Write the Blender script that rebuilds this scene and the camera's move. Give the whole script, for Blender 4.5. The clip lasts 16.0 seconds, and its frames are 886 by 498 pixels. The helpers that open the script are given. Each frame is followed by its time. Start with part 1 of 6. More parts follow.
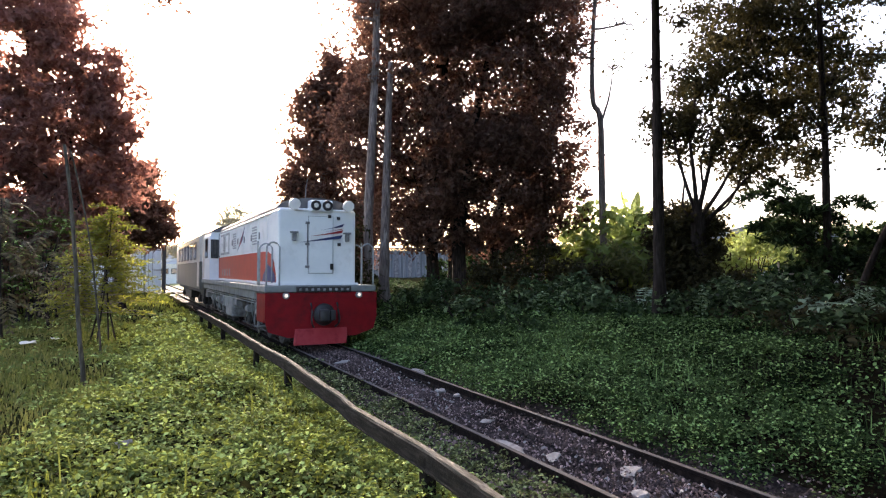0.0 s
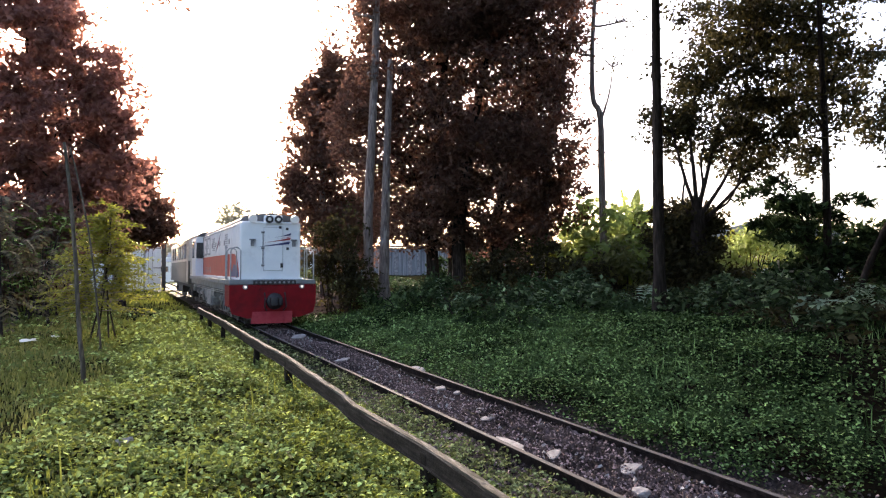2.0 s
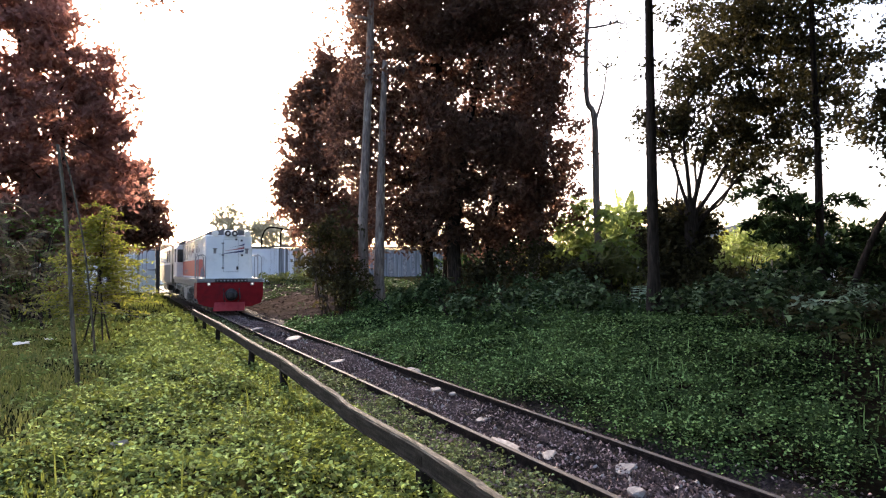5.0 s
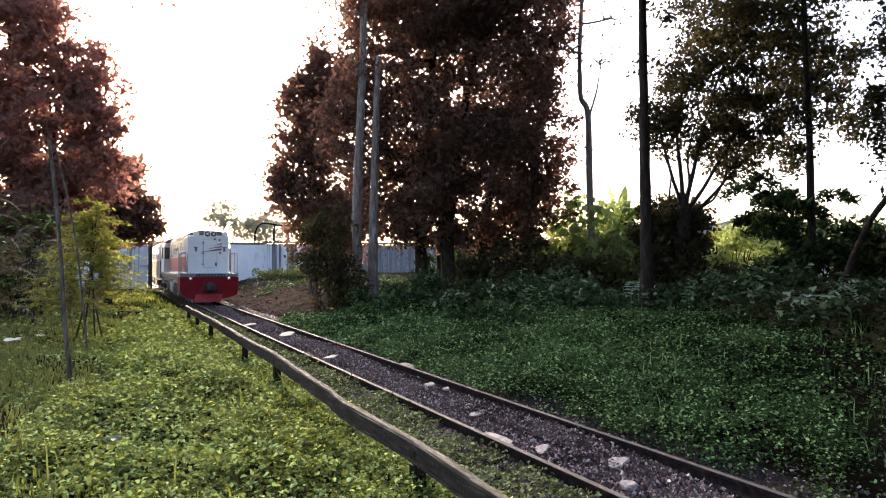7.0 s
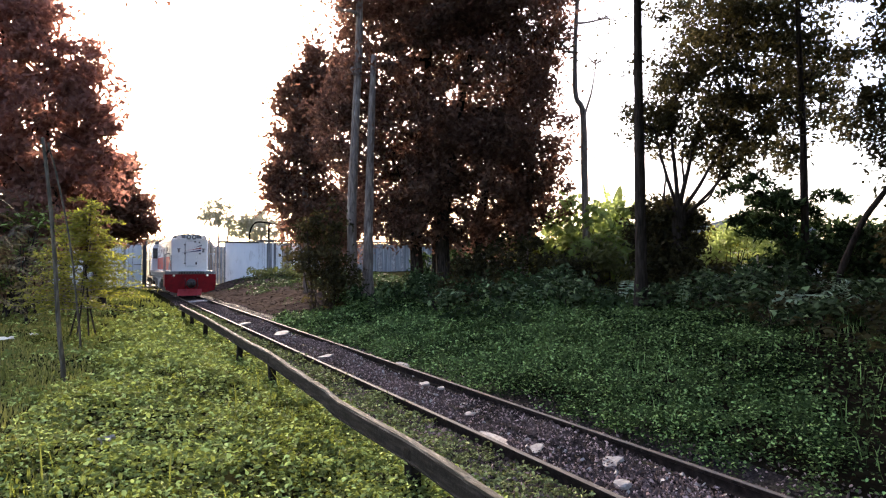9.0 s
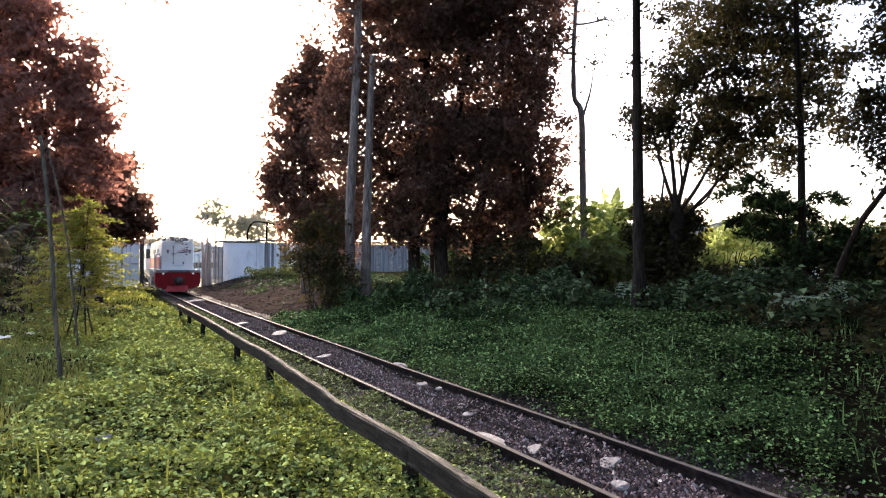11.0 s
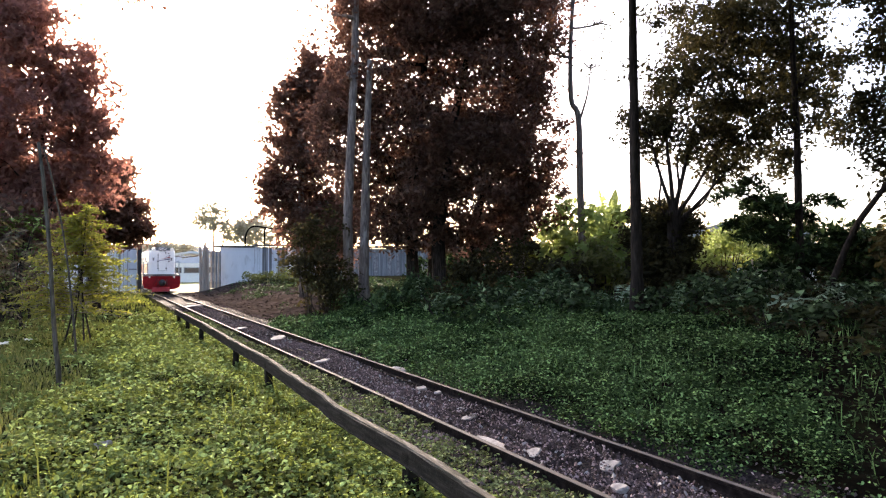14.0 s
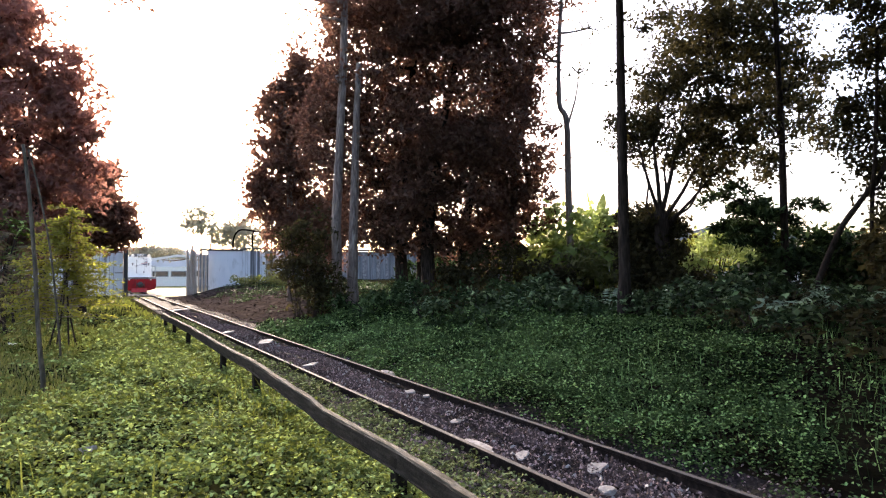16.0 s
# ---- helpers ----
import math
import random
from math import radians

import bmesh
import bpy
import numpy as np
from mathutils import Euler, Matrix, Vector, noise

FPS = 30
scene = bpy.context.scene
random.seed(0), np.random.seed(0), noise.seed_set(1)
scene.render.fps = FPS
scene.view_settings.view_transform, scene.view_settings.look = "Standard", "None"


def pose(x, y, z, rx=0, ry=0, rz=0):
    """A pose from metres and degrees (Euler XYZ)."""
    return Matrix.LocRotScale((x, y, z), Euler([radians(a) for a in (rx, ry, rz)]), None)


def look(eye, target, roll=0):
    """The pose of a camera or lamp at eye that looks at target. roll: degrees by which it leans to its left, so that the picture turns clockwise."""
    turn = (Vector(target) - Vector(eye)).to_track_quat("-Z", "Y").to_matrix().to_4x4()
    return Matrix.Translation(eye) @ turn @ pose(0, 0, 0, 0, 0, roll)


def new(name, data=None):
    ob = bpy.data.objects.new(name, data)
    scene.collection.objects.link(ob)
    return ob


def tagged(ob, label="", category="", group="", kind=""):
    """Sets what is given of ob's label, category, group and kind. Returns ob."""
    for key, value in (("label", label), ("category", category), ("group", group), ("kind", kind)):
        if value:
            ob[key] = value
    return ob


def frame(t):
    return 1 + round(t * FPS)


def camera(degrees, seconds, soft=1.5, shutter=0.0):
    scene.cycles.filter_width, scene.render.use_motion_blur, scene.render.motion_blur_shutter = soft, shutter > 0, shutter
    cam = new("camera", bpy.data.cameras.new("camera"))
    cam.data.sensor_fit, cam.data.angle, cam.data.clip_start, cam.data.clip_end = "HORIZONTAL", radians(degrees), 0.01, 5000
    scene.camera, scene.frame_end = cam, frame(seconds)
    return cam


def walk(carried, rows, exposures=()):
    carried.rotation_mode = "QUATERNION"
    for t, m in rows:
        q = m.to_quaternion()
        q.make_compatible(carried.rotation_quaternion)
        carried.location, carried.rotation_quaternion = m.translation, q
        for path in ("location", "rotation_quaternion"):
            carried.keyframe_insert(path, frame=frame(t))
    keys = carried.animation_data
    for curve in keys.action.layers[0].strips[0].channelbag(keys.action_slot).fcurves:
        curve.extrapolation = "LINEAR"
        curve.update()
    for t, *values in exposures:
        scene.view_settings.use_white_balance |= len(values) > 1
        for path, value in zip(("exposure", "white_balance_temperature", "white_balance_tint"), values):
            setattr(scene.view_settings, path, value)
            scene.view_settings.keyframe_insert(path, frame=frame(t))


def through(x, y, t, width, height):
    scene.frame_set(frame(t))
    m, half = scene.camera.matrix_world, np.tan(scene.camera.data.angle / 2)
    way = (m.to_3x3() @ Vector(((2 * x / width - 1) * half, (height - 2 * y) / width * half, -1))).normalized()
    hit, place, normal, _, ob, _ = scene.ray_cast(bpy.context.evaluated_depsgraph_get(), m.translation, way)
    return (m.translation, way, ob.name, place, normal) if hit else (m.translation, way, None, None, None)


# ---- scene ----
EXPOSURE = 2.28
cam = camera(70.2, 16.0, soft=1.2)
# seconds, x, y, z, yaw, pitch, roll of the handheld camera; the track runs along y, rail tops at z = 0
PATH = [
    (0.0, 0.000, 0.000, 1.798, -26.55, 1.96, -0.01),
    (0.5, 0.001, 0.011, 1.791, -26.53, 1.82, 0.01),
    (1.0, 0.002, 0.009, 1.792, -26.53, 1.67, 0.00),
    (1.5, -0.006, 0.008, 1.792, -26.53, 1.65, -0.04),
    (2.0, -0.004, 0.006, 1.795, -26.57, 1.76, 0.02),
    (2.5, -0.009, 0.004, 1.794, -26.59, 1.68, -0.16),
    (3.0, -0.003, 0.005, 1.790, -26.37, 1.87, -0.02),
    (3.5, -0.008, 0.007, 1.790, -26.21, 2.09, 0.01),
    (4.0, -0.008, 0.003, 1.794, -26.52, 2.04, 0.11),
    (6.5, -0.016, -0.010, 1.799, -27.38, 1.59, 0.19),
    (7.0, -0.011, -0.008, 1.787, -27.60, 1.50, 0.22),
    (7.5, -0.016, -0.007, 1.792, -27.75, 1.45, 0.19),
    (8.0, -0.018, -0.016, 1.798, -27.58, 1.64, 0.30),
    (8.5, -0.015, -0.013, 1.794, -27.88, 1.59, 0.19),
    (9.0, -0.016, -0.017, 1.795, -28.04, 1.40, 0.14),
    (11.5, -0.026, -0.014, 1.794, -28.28, 1.46, -0.14),
    (12.0, -0.037, -0.014, 1.791, -28.28, 1.52, -0.20),
    (12.5, -0.035, -0.027, 1.801, -28.45, 1.64, -0.01),
    (13.0, -0.037, -0.027, 1.801, -28.82, 1.63, 0.19),
    (13.5, -0.038, -0.031, 1.800, -28.47, 2.01, 0.12),
    (14.0, -0.037, -0.024, 1.798, -28.43, 1.78, 0.21),
    (14.5, -0.037, -0.028, 1.802, -28.78, 1.83, 0.14),
    (15.0, -0.044, -0.037, 1.802, -29.23, 1.94, 0.06),
    (15.5, -0.035, -0.028, 1.795, -29.27, 1.94, 0.21),
    (16.0, -0.036, -0.035, 1.797, -29.43, 2.09, 0.24),
]
walk(cam, [(t, pose(x, y, z, 90 + p, r, w)) for t, x, y, z, w, p, r in PATH], [(0.0, EXPOSURE, 6400, 21), (16.0, EXPOSURE, 6400, 21)])

# ---- world and sun: low hazy evening sun ahead, over the far end of the track ----
SUN_ELEV, SUN_AZ = radians(19), radians(5)          # azimuth clockwise from +y
world = bpy.data.worlds.new("world")
scene.world = world
world.use_nodes = True
wn = world.node_tree
sky = wn.nodes.new("ShaderNodeTexSky")
sky.sky_type, sky.sun_disc = "NISHITA", False
sky.sun_elevation, sky.sun_rotation = SUN_ELEV, SUN_AZ
sky.air_density, sky.dust_density, sky.ozone_density = 1.0, 4.0, 1.0
wn.links.new(sky.outputs[0], wn.nodes["Background"].inputs[0])
wn.nodes["Background"].inputs[1].default_value = 0.15
sun = new("sun", bpy.data.lights.new("sun", "SUN"))
sun.data.energy, sun.data.angle, sun.data.color = 2.9, radians(5), (1.0, 0.86, 0.66)
to_sun = Vector((math.sin(SUN_AZ) * math.cos(SUN_ELEV), math.cos(SUN_AZ) * math.cos(SUN_ELEV), math.sin(SUN_ELEV)))
sun.matrix_world = look(to_sun * 100, (0, 0, 0))

# ---- materials ----
def nodes_of(name):
    m = bpy.data.materials.new(name)
    m.use_nodes = True
    return m, m.node_tree, m.node_tree.nodes["Principled BSDF"]


def link(tree, a, b):
    tree.links.new(a, b)


def noise_node(tree, scale, detail=4.0, stretch=(1, 1, 1), rough=0.6):
    co = tree.nodes.new("ShaderNodeTexCoord")
    mp = tree.nodes.new("ShaderNodeMapping")
    mp.inputs["Scale"].default_value = stretch
    n = tree.nodes.new("ShaderNodeTexNoise")
    n.inputs["Scale"].default_value, n.inputs["Detail"].default_value, n.inputs["Roughness"].default_value = scale, detail, rough
    link(tree, co.outputs["Object"], mp.inputs["Vector"])
    link(tree, mp.outputs["Vector"], n.inputs["Vector"])
    return n


def ramp(tree, fac, stops):
    r = tree.nodes.new("ShaderNodeValToRGB")
    e = r.color_ramp.elements
    while len(e) < len(stops):
        e.new(0.5)
    for el, (p, c) in zip(e, stops):
        el.position, el.color = p, (*c, 1)
    link(tree, fac, r.inputs["Fac"])
    return r


def mixed(tree, fac, a, b, mode="MIX"):
    m = tree.nodes.new("ShaderNodeMix")
    m.data_type, m.blend_type = "RGBA", mode
    for sock, v in ((m.inputs["Factor"], fac), (m.inputs["A"], a), (m.inputs["B"], b)):
        if hasattr(v, "links"):
            link(tree, v, sock)
        elif isinstance(v, tuple):
            sock.default_value = (*v, 1)
        else:
            sock.default_value = v
    return m.outputs["Result"]


def surface(name, colours, rough=0.7, metal=0.0, scale=3.0, stretch=(1, 1, 1), dirt=None, dirt_scale=0.8, dirt_lo=0.52, dirt_hi=0.7, bump=0.15, bump_scale=40.0, spec=0.5):
    """A surface with colour grain, larger stains and a fine relief."""
    m, t, b = nodes_of(name)
    n = noise_node(t, scale, 6, stretch)
    k = len(colours) - 1
    col = ramp(t, n.outputs["Fac"], [(0.3 + 0.4 * i / max(k, 1), c) for i, c in enumerate(colours)] if k else [(0.3, colours[0]), (0.7, tuple(x * 0.88 for x in colours[0]))]).outputs["Color"]
    if dirt:
        d = noise_node(t, dirt_scale, 5, stretch, 0.7)
        f = ramp(t, d.outputs["Fac"], [(dirt_lo, (0, 0, 0)), (dirt_hi, (1, 1, 1))]).outputs["Color"]
        col = mixed(t, f, col, dirt)
    link(t, col, b.inputs["Base Color"])
    b.inputs["Roughness"].default_value, b.inputs["Metallic"].default_value = rough, metal
    b.inputs["Specular IOR Level"].default_value = spec
    if bump:
        bn = noise_node(t, bump_scale, 5)
        bp = t.nodes.new("ShaderNodeBump")
        bp.inputs["Strength"].default_value, bp.inputs["Distance"].default_value = bump, 0.02
        link(t, bn.outputs["Fac"], bp.inputs["Height"])
        link(t, bp.outputs["Normal"], b.inputs["Normal"])
    return m


def leafy(name, dark, light, through=0.35, rough=0.68, glow=(0.25, 0.3, 0.04), spec=0.25, knee=0.5, low=0.25):
    """Leaves: each leaf has its own random tone, dark to light, and light shines through it. A small low paints most
    leaves dark, like shaded gaps.
    """
    m, t, b = nodes_of(name)
    g = t.nodes.new("ShaderNodeNewGeometry")
    col = ramp(t, g.outputs["Random Per Island"], [(0.0, dark), (knee, tuple((1 - low) * x + low * y for x, y in zip(dark, light))), (1.0, light)]).outputs["Color"]
    n = noise_node(t, 0.5, 3)
    col = mixed(t, ramp(t, n.outputs["Fac"], [(0.35, (0, 0, 0)), (0.7, (1, 1, 1))]).outputs["Color"], col, mixed(t, 0.3, col, light))
    link(t, col, b.inputs["Base Color"])
    b.inputs["Roughness"].default_value = rough
    b.inputs["Specular IOR Level"].default_value = spec
    tr = t.nodes.new("ShaderNodeBsdfTranslucent")
    link(t, mixed(t, 0.5, col, glow), tr.inputs["Color"])
    mx = t.nodes.new("ShaderNodeMixShader")
    mx.inputs[0].default_value = through
    link(t, b.outputs[0], mx.inputs[1])
    link(t, tr.outputs[0], mx.inputs[2])
    link(t, mx.outputs[0], t.nodes["Material Output"].inputs["Surface"])
    return m


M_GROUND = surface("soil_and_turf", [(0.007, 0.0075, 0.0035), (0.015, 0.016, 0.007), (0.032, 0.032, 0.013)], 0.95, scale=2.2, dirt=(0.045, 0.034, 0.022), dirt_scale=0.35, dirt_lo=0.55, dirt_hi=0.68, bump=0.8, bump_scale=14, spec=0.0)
# bank soil with the shade under the trees put into its colour
M_SHADESOIL = surface("shade_toned_soil", [(0.004, 0.0035, 0.0025), (0.009, 0.0075, 0.005), (0.018, 0.015, 0.01)], 1.0, scale=4, dirt=(0.012, 0.014, 0.006), dirt_scale=0.7, bump=0.7, bump_scale=20, spec=0.0)
M_DIRT = surface("bare_earth", [(0.02, 0.0155, 0.014), (0.038, 0.03, 0.027), (0.066, 0.053, 0.047)], 0.95, scale=2.5, dirt=(0.035, 0.027, 0.018), dirt_scale=1.2, bump=0.7, bump_scale=18, spec=0.0)
M_BED = surface("ballast_bed", [(0.008, 0.006, 0.006), (0.02, 0.016, 0.016), (0.05, 0.04, 0.039)], 0.9, scale=30, dirt=(0.05, 0.05, 0.025), dirt_scale=1.2, bump=1.0, bump_scale=45, spec=0.05)
M_STONE = leafy("ballast_stone", (0.006, 0.0045, 0.0045), (0.42, 0.31, 0.3), 0.0, 0.9, spec=0.05, knee=0.72, low=0.12)
M_PALE = surface("pale_stone", [(0.16, 0.145, 0.14), (0.27, 0.25, 0.24), (0.42, 0.4, 0.385)], 0.95, scale=9, dirt=(0.16, 0.13, 0.12), dirt_scale=5, bump=0.6)
M_RAILTOP = surface("polished_rail_head", [(0.05, 0.046, 0.043), (0.13, 0.122, 0.118)], 0.8, 0.0, scale=12, stretch=(8, 0.3, 1), dirt=(0.06, 0.04, 0.03), dirt_scale=3, dirt_lo=0.5, dirt_hi=0.68, bump=0.05, spec=0.1)
M_RUST = surface("rusty_rail_web", [(0.006, 0.005, 0.0045), (0.013, 0.01, 0.009), (0.03, 0.022, 0.019)], 0.9, 0.0, scale=14, bump=0.4, spec=0.06)
# weathered beam: side darkened as if shaded, worn top paled as its lit edge
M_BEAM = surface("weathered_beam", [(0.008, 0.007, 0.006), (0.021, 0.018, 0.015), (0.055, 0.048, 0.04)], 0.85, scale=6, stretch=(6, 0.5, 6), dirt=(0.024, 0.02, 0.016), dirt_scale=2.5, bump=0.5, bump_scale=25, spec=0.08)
M_BEAMTOP = surface("worn_highlit_beam_top", [(0.05, 0.044, 0.034), (0.13, 0.116, 0.095), (0.28, 0.255, 0.21)], 0.9, scale=8, stretch=(5, 0.6, 5), dirt=(0.04, 0.037, 0.027), dirt_scale=3, dirt_lo=0.44, dirt_hi=0.62, bump=0.5, spec=0.05)
M_POST = surface("blackened_post", [(0.006, 0.005, 0.004), (0.012, 0.01, 0.008), (0.024, 0.019, 0.014)], 0.9, scale=9, bump=0.5, spec=0.1)
M_WHITE = surface("white_loco_paint", [(0.7, 0.73, 0.74), (0.78, 0.8, 0.8), (0.82, 0.83, 0.82)], 0.38, scale=1.3, dirt=(0.55, 0.56, 0.55), dirt_scale=1.4, dirt_lo=0.55, dirt_hi=0.8, bump=0.03, bump_scale=6)
M_WHITELINE = surface("panel_gap", [(0.3, 0.32, 0.33), (0.4, 0.42, 0.43)], 0.6, scale=8, bump=0)
M_REDBEAM = surface("red_beam_paint", [(0.15, 0.0025, 0.006), (0.205, 0.0035, 0.008), (0.24, 0.006, 0.011)], 0.55, scale=2.0, dirt=(0.06, 0.004, 0.006), dirt_scale=1.8, dirt_lo=0.5, dirt_hi=0.72, bump=0.08, spec=0.2)
M_PLOUGH = surface("worn_red_plough", [(0.3, 0.025, 0.03), (0.36, 0.045, 0.048)], 0.5, scale=4, dirt=(0.2, 0.012, 0.014), dirt_scale=3, bump=0.1, spec=0.2)
M_ORANGE = surface("orange_red_band", [(0.4, 0.045, 0.022), (0.47, 0.06, 0.03)], 0.5, scale=2, dirt=(0.35, 0.06, 0.03), dirt_scale=2.2, bump=0.03)
M_BLUE = surface("dark_blue_paint", [(0.02, 0.03, 0.10), (0.03, 0.045, 0.14)], 0.4, scale=3, bump=0)
M_STRIPERED = surface("stripe_red", [(0.3, 0.03, 0.03), (0.38, 0.04, 0.04)], 0.4, scale=3, bump=0)
M_GREY = surface("grey_underframe", [(0.08, 0.08, 0.085), (0.2, 0.2, 0.205), (0.4, 0.4, 0.4)], 0.7, 0.1, scale=6, dirt=(0.07, 0.055, 0.045), dirt_scale=3, bump=0.25)
M_TANK = surface("light_grey_tank", [(0.2, 0.21, 0.215), (0.31, 0.32, 0.325)], 0.6, scale=4, dirt=(0.07, 0.06, 0.055), dirt_scale=2.5, bump=0.15)
M_BLACK = surface("black_rubber_and_iron", [(0.012, 0.012, 0.013), (0.03, 0.028, 0.028)], 0.6, scale=8, bump=0.2)
M_ROOF = surface("sooty_roof", [(0.07, 0.07, 0.075), (0.13, 0.13, 0.135)], 0.6, scale=2, stretch=(2, 0.4, 1), dirt=(0.04, 0.04, 0.04), bump=0.1)
M_IRON = surface("oily_bogie_iron", [(0.02, 0.02, 0.021), (0.06, 0.058, 0.056), (0.16, 0.155, 0.15)], 0.65, 0.1, scale=7, dirt=(0.05, 0.04, 0.033), dirt_scale=4, bump=0.25)
M_DECK = surface("dull_deck_paint", [(0.15, 0.165, 0.165), (0.24, 0.255, 0.25)], 0.7, scale=5, dirt=(0.09, 0.085, 0.08), dirt_scale=3, bump=0.15)
M_STEELRAIL = surface("painted_handrail", [(0.2, 0.225, 0.235), (0.34, 0.37, 0.38)], 0.4, 0.2, scale=8, bump=0)
M_COACH = surface("olive_grey_coach_paint", [(0.075, 0.075, 0.06), (0.11, 0.11, 0.09), (0.14, 0.14, 0.115)], 0.5, scale=2, stretch=(1, 1, 0.3), dirt=(0.05, 0.045, 0.035), dirt_scale=2, bump=0.05)
M_CREAM = surface("cream_coach_paint", [(0.55, 0.53, 0.46), (0.64, 0.62, 0.55)], 0.45, scale=2, dirt=(0.4, 0.37, 0.3), dirt_scale=1.5, bump=0.03)
M_BARK = surface("grey_bark", [(0.08, 0.06, 0.052), (0.16, 0.125, 0.11), (0.27, 0.22, 0.19)], 0.9, scale=5, stretch=(3, 3, 0.5), dirt=(0.34, 0.31, 0.28), dirt_scale=1.6, dirt_lo=0.56, bump=0.8, bump_scale=18)
M_MOSSY = surface("mossy_stake_bark", [(0.03, 0.027, 0.02), (0.07, 0.06, 0.045), (0.14, 0.12, 0.095)], 0.9, scale=7, stretch=(3, 3, 0.6), bump=0.6, bump_scale=22, spec=0.2)
M_BARKDARK = surface("dark_bark", [(0.014, 0.011, 0.0095), (0.032, 0.025, 0.021), (0.06, 0.048, 0.04)], 0.95, scale=6, stretch=(3, 3, 0.5), bump=0.9, bump_scale=16, spec=0.06)
# brown and red tints of both leaves imitate veiling glare from the sun
M_LEAF_BIG = leafy("glare_browned_leaf", (0.034, 0.022, 0.017), (0.2, 0.125, 0.09), 0.55, glow=(0.28, 0.13, 0.09))
M_LEAF_LEFT = leafy("glare_reddened_mango_leaf", (0.09, 0.046, 0.038), (0.32, 0.165, 0.13), 0.6, glow=(0.44, 0.2, 0.15))
# these two greens carry the understorey's shade in their near-black tones
M_LEAF_FORK = leafy("shade_dark_green_leaf", (0.004, 0.005, 0.0025), (0.065, 0.06, 0.028), 0.35, glow=(0.12, 0.1, 0.035), spec=0.1)
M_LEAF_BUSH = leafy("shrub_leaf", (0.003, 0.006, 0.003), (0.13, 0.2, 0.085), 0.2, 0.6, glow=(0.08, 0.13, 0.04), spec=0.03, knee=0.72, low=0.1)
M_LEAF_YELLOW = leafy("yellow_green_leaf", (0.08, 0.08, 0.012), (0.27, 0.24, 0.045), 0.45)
# verge and bank herbs: dark gaps and the bank's shade painted into leaf tones
M_LEAF_HERB = leafy("sun_toned_herb_leaf", (0.004, 0.008, 0.0012), (0.52, 0.65, 0.22), 0.24, 0.85, knee=0.65, spec=0.02, low=0.07)
M_LEAF_SHADE = leafy("shade_toned_bank_leaf", (0.002, 0.005, 0.002), (0.32, 0.5, 0.17), 0.08, 0.7, glow=(0.045, 0.11, 0.03), spec=0.02, knee=0.68, low=0.05)
M_GRASS = leafy("grass_blade", (0.04, 0.05, 0.012), (0.14, 0.15, 0.042), 0.35)
M_LAWN = leafy("olive_lawn_blade", (0.11, 0.105, 0.03), (0.29, 0.26, 0.09), 0.4)
# leaf colour paled to imitate haze over the distance
M_LEAF_FAR = leafy("haze_painted_far_leaf", (0.2, 0.2, 0.16), (0.36, 0.34, 0.27), 0.35, glow=(0.3, 0.29, 0.2))
M_LEAF_BROAD = leafy("pale_broad_leaf", (0.14, 0.22, 0.12), (0.34, 0.44, 0.3), 0.15)
M_LEAF_WEED = leafy("weed_leaf", (0.004, 0.01, 0.003), (0.28, 0.38, 0.18), 0.15, 0.6, glow=(0.06, 0.13, 0.04), spec=0.08, knee=0.7, low=0.08)
M_LEAF_OLIVE = leafy("olive_brown_leaf", (0.025, 0.022, 0.012), (0.17, 0.14, 0.07), 0.4, glow=(0.2, 0.15, 0.06), low=0.15)
M_LEAF_EDGE = leafy("track_edge_leaf", (0.004, 0.007, 0.003), (0.42, 0.48, 0.22), 0.2, 0.85, glow=(0.1, 0.14, 0.04), spec=0.02, knee=0.64, low=0.12)
M_LEAF_FEATHER = leafy("feather_leaf", (0.045, 0.05, 0.02), (0.15, 0.145, 0.06), 0.35)
# yellow green raised to imitate light falling on the sapling
M_LEAF_SAPLING = leafy("light_toned_sapling_leaf", (0.12, 0.11, 0.018), (0.35, 0.31, 0.06), 0.5)
# pale green includes the sunlight that the shrubs appear to catch
M_LEAF_PALE = leafy("sun_lightened_leaf", (0.2, 0.26, 0.09), (0.42, 0.5, 0.22), 0.5)
M_BANANA = leafy("banana_leaf_skin", (0.14, 0.2, 0.035), (0.26, 0.32, 0.09), 0.5)
M_WALL = surface("bluish_plaster", [(0.5, 0.54, 0.57), (0.58, 0.62, 0.65), (0.64, 0.67, 0.69)], 0.85, scale=1.5, stretch=(1, 1, 0.35), dirt=(0.36, 0.38, 0.39), dirt_scale=1.8, dirt_lo=0.56, dirt_hi=0.72, bump=0.2)
M_SHEET = surface("stained_grey_sheet", [(0.06, 0.066, 0.072), (0.14, 0.15, 0.16), (0.3, 0.32, 0.34)], 0.75, scale=2.2, stretch=(3, 3, 0.12), dirt=(0.08, 0.08, 0.085), dirt_scale=2.4, bump=0.2)
M_COPING = surface("dark_coping", [(0.05, 0.05, 0.05), (0.09, 0.09, 0.09)], 0.85, scale=4, bump=0.3)
M_WOOD = surface("weathered_gate_wood", [(0.2, 0.16, 0.12), (0.34, 0.28, 0.23), (0.46, 0.4, 0.33)], 0.9, scale=5, stretch=(5, 5, 0.3), bump=0.6, bump_scale=18)
M_HOUSEROOF = surface("clay_roof", [(0.12, 0.07, 0.05), (0.2, 0.12, 0.09)], 0.9, scale=5, bump=0.4)
M_PALEROOF = surface("pale_metal_roof", [(0.5, 0.51, 0.52), (0.6, 0.61, 0.62)], 0.6, scale=3, bump=0.05)
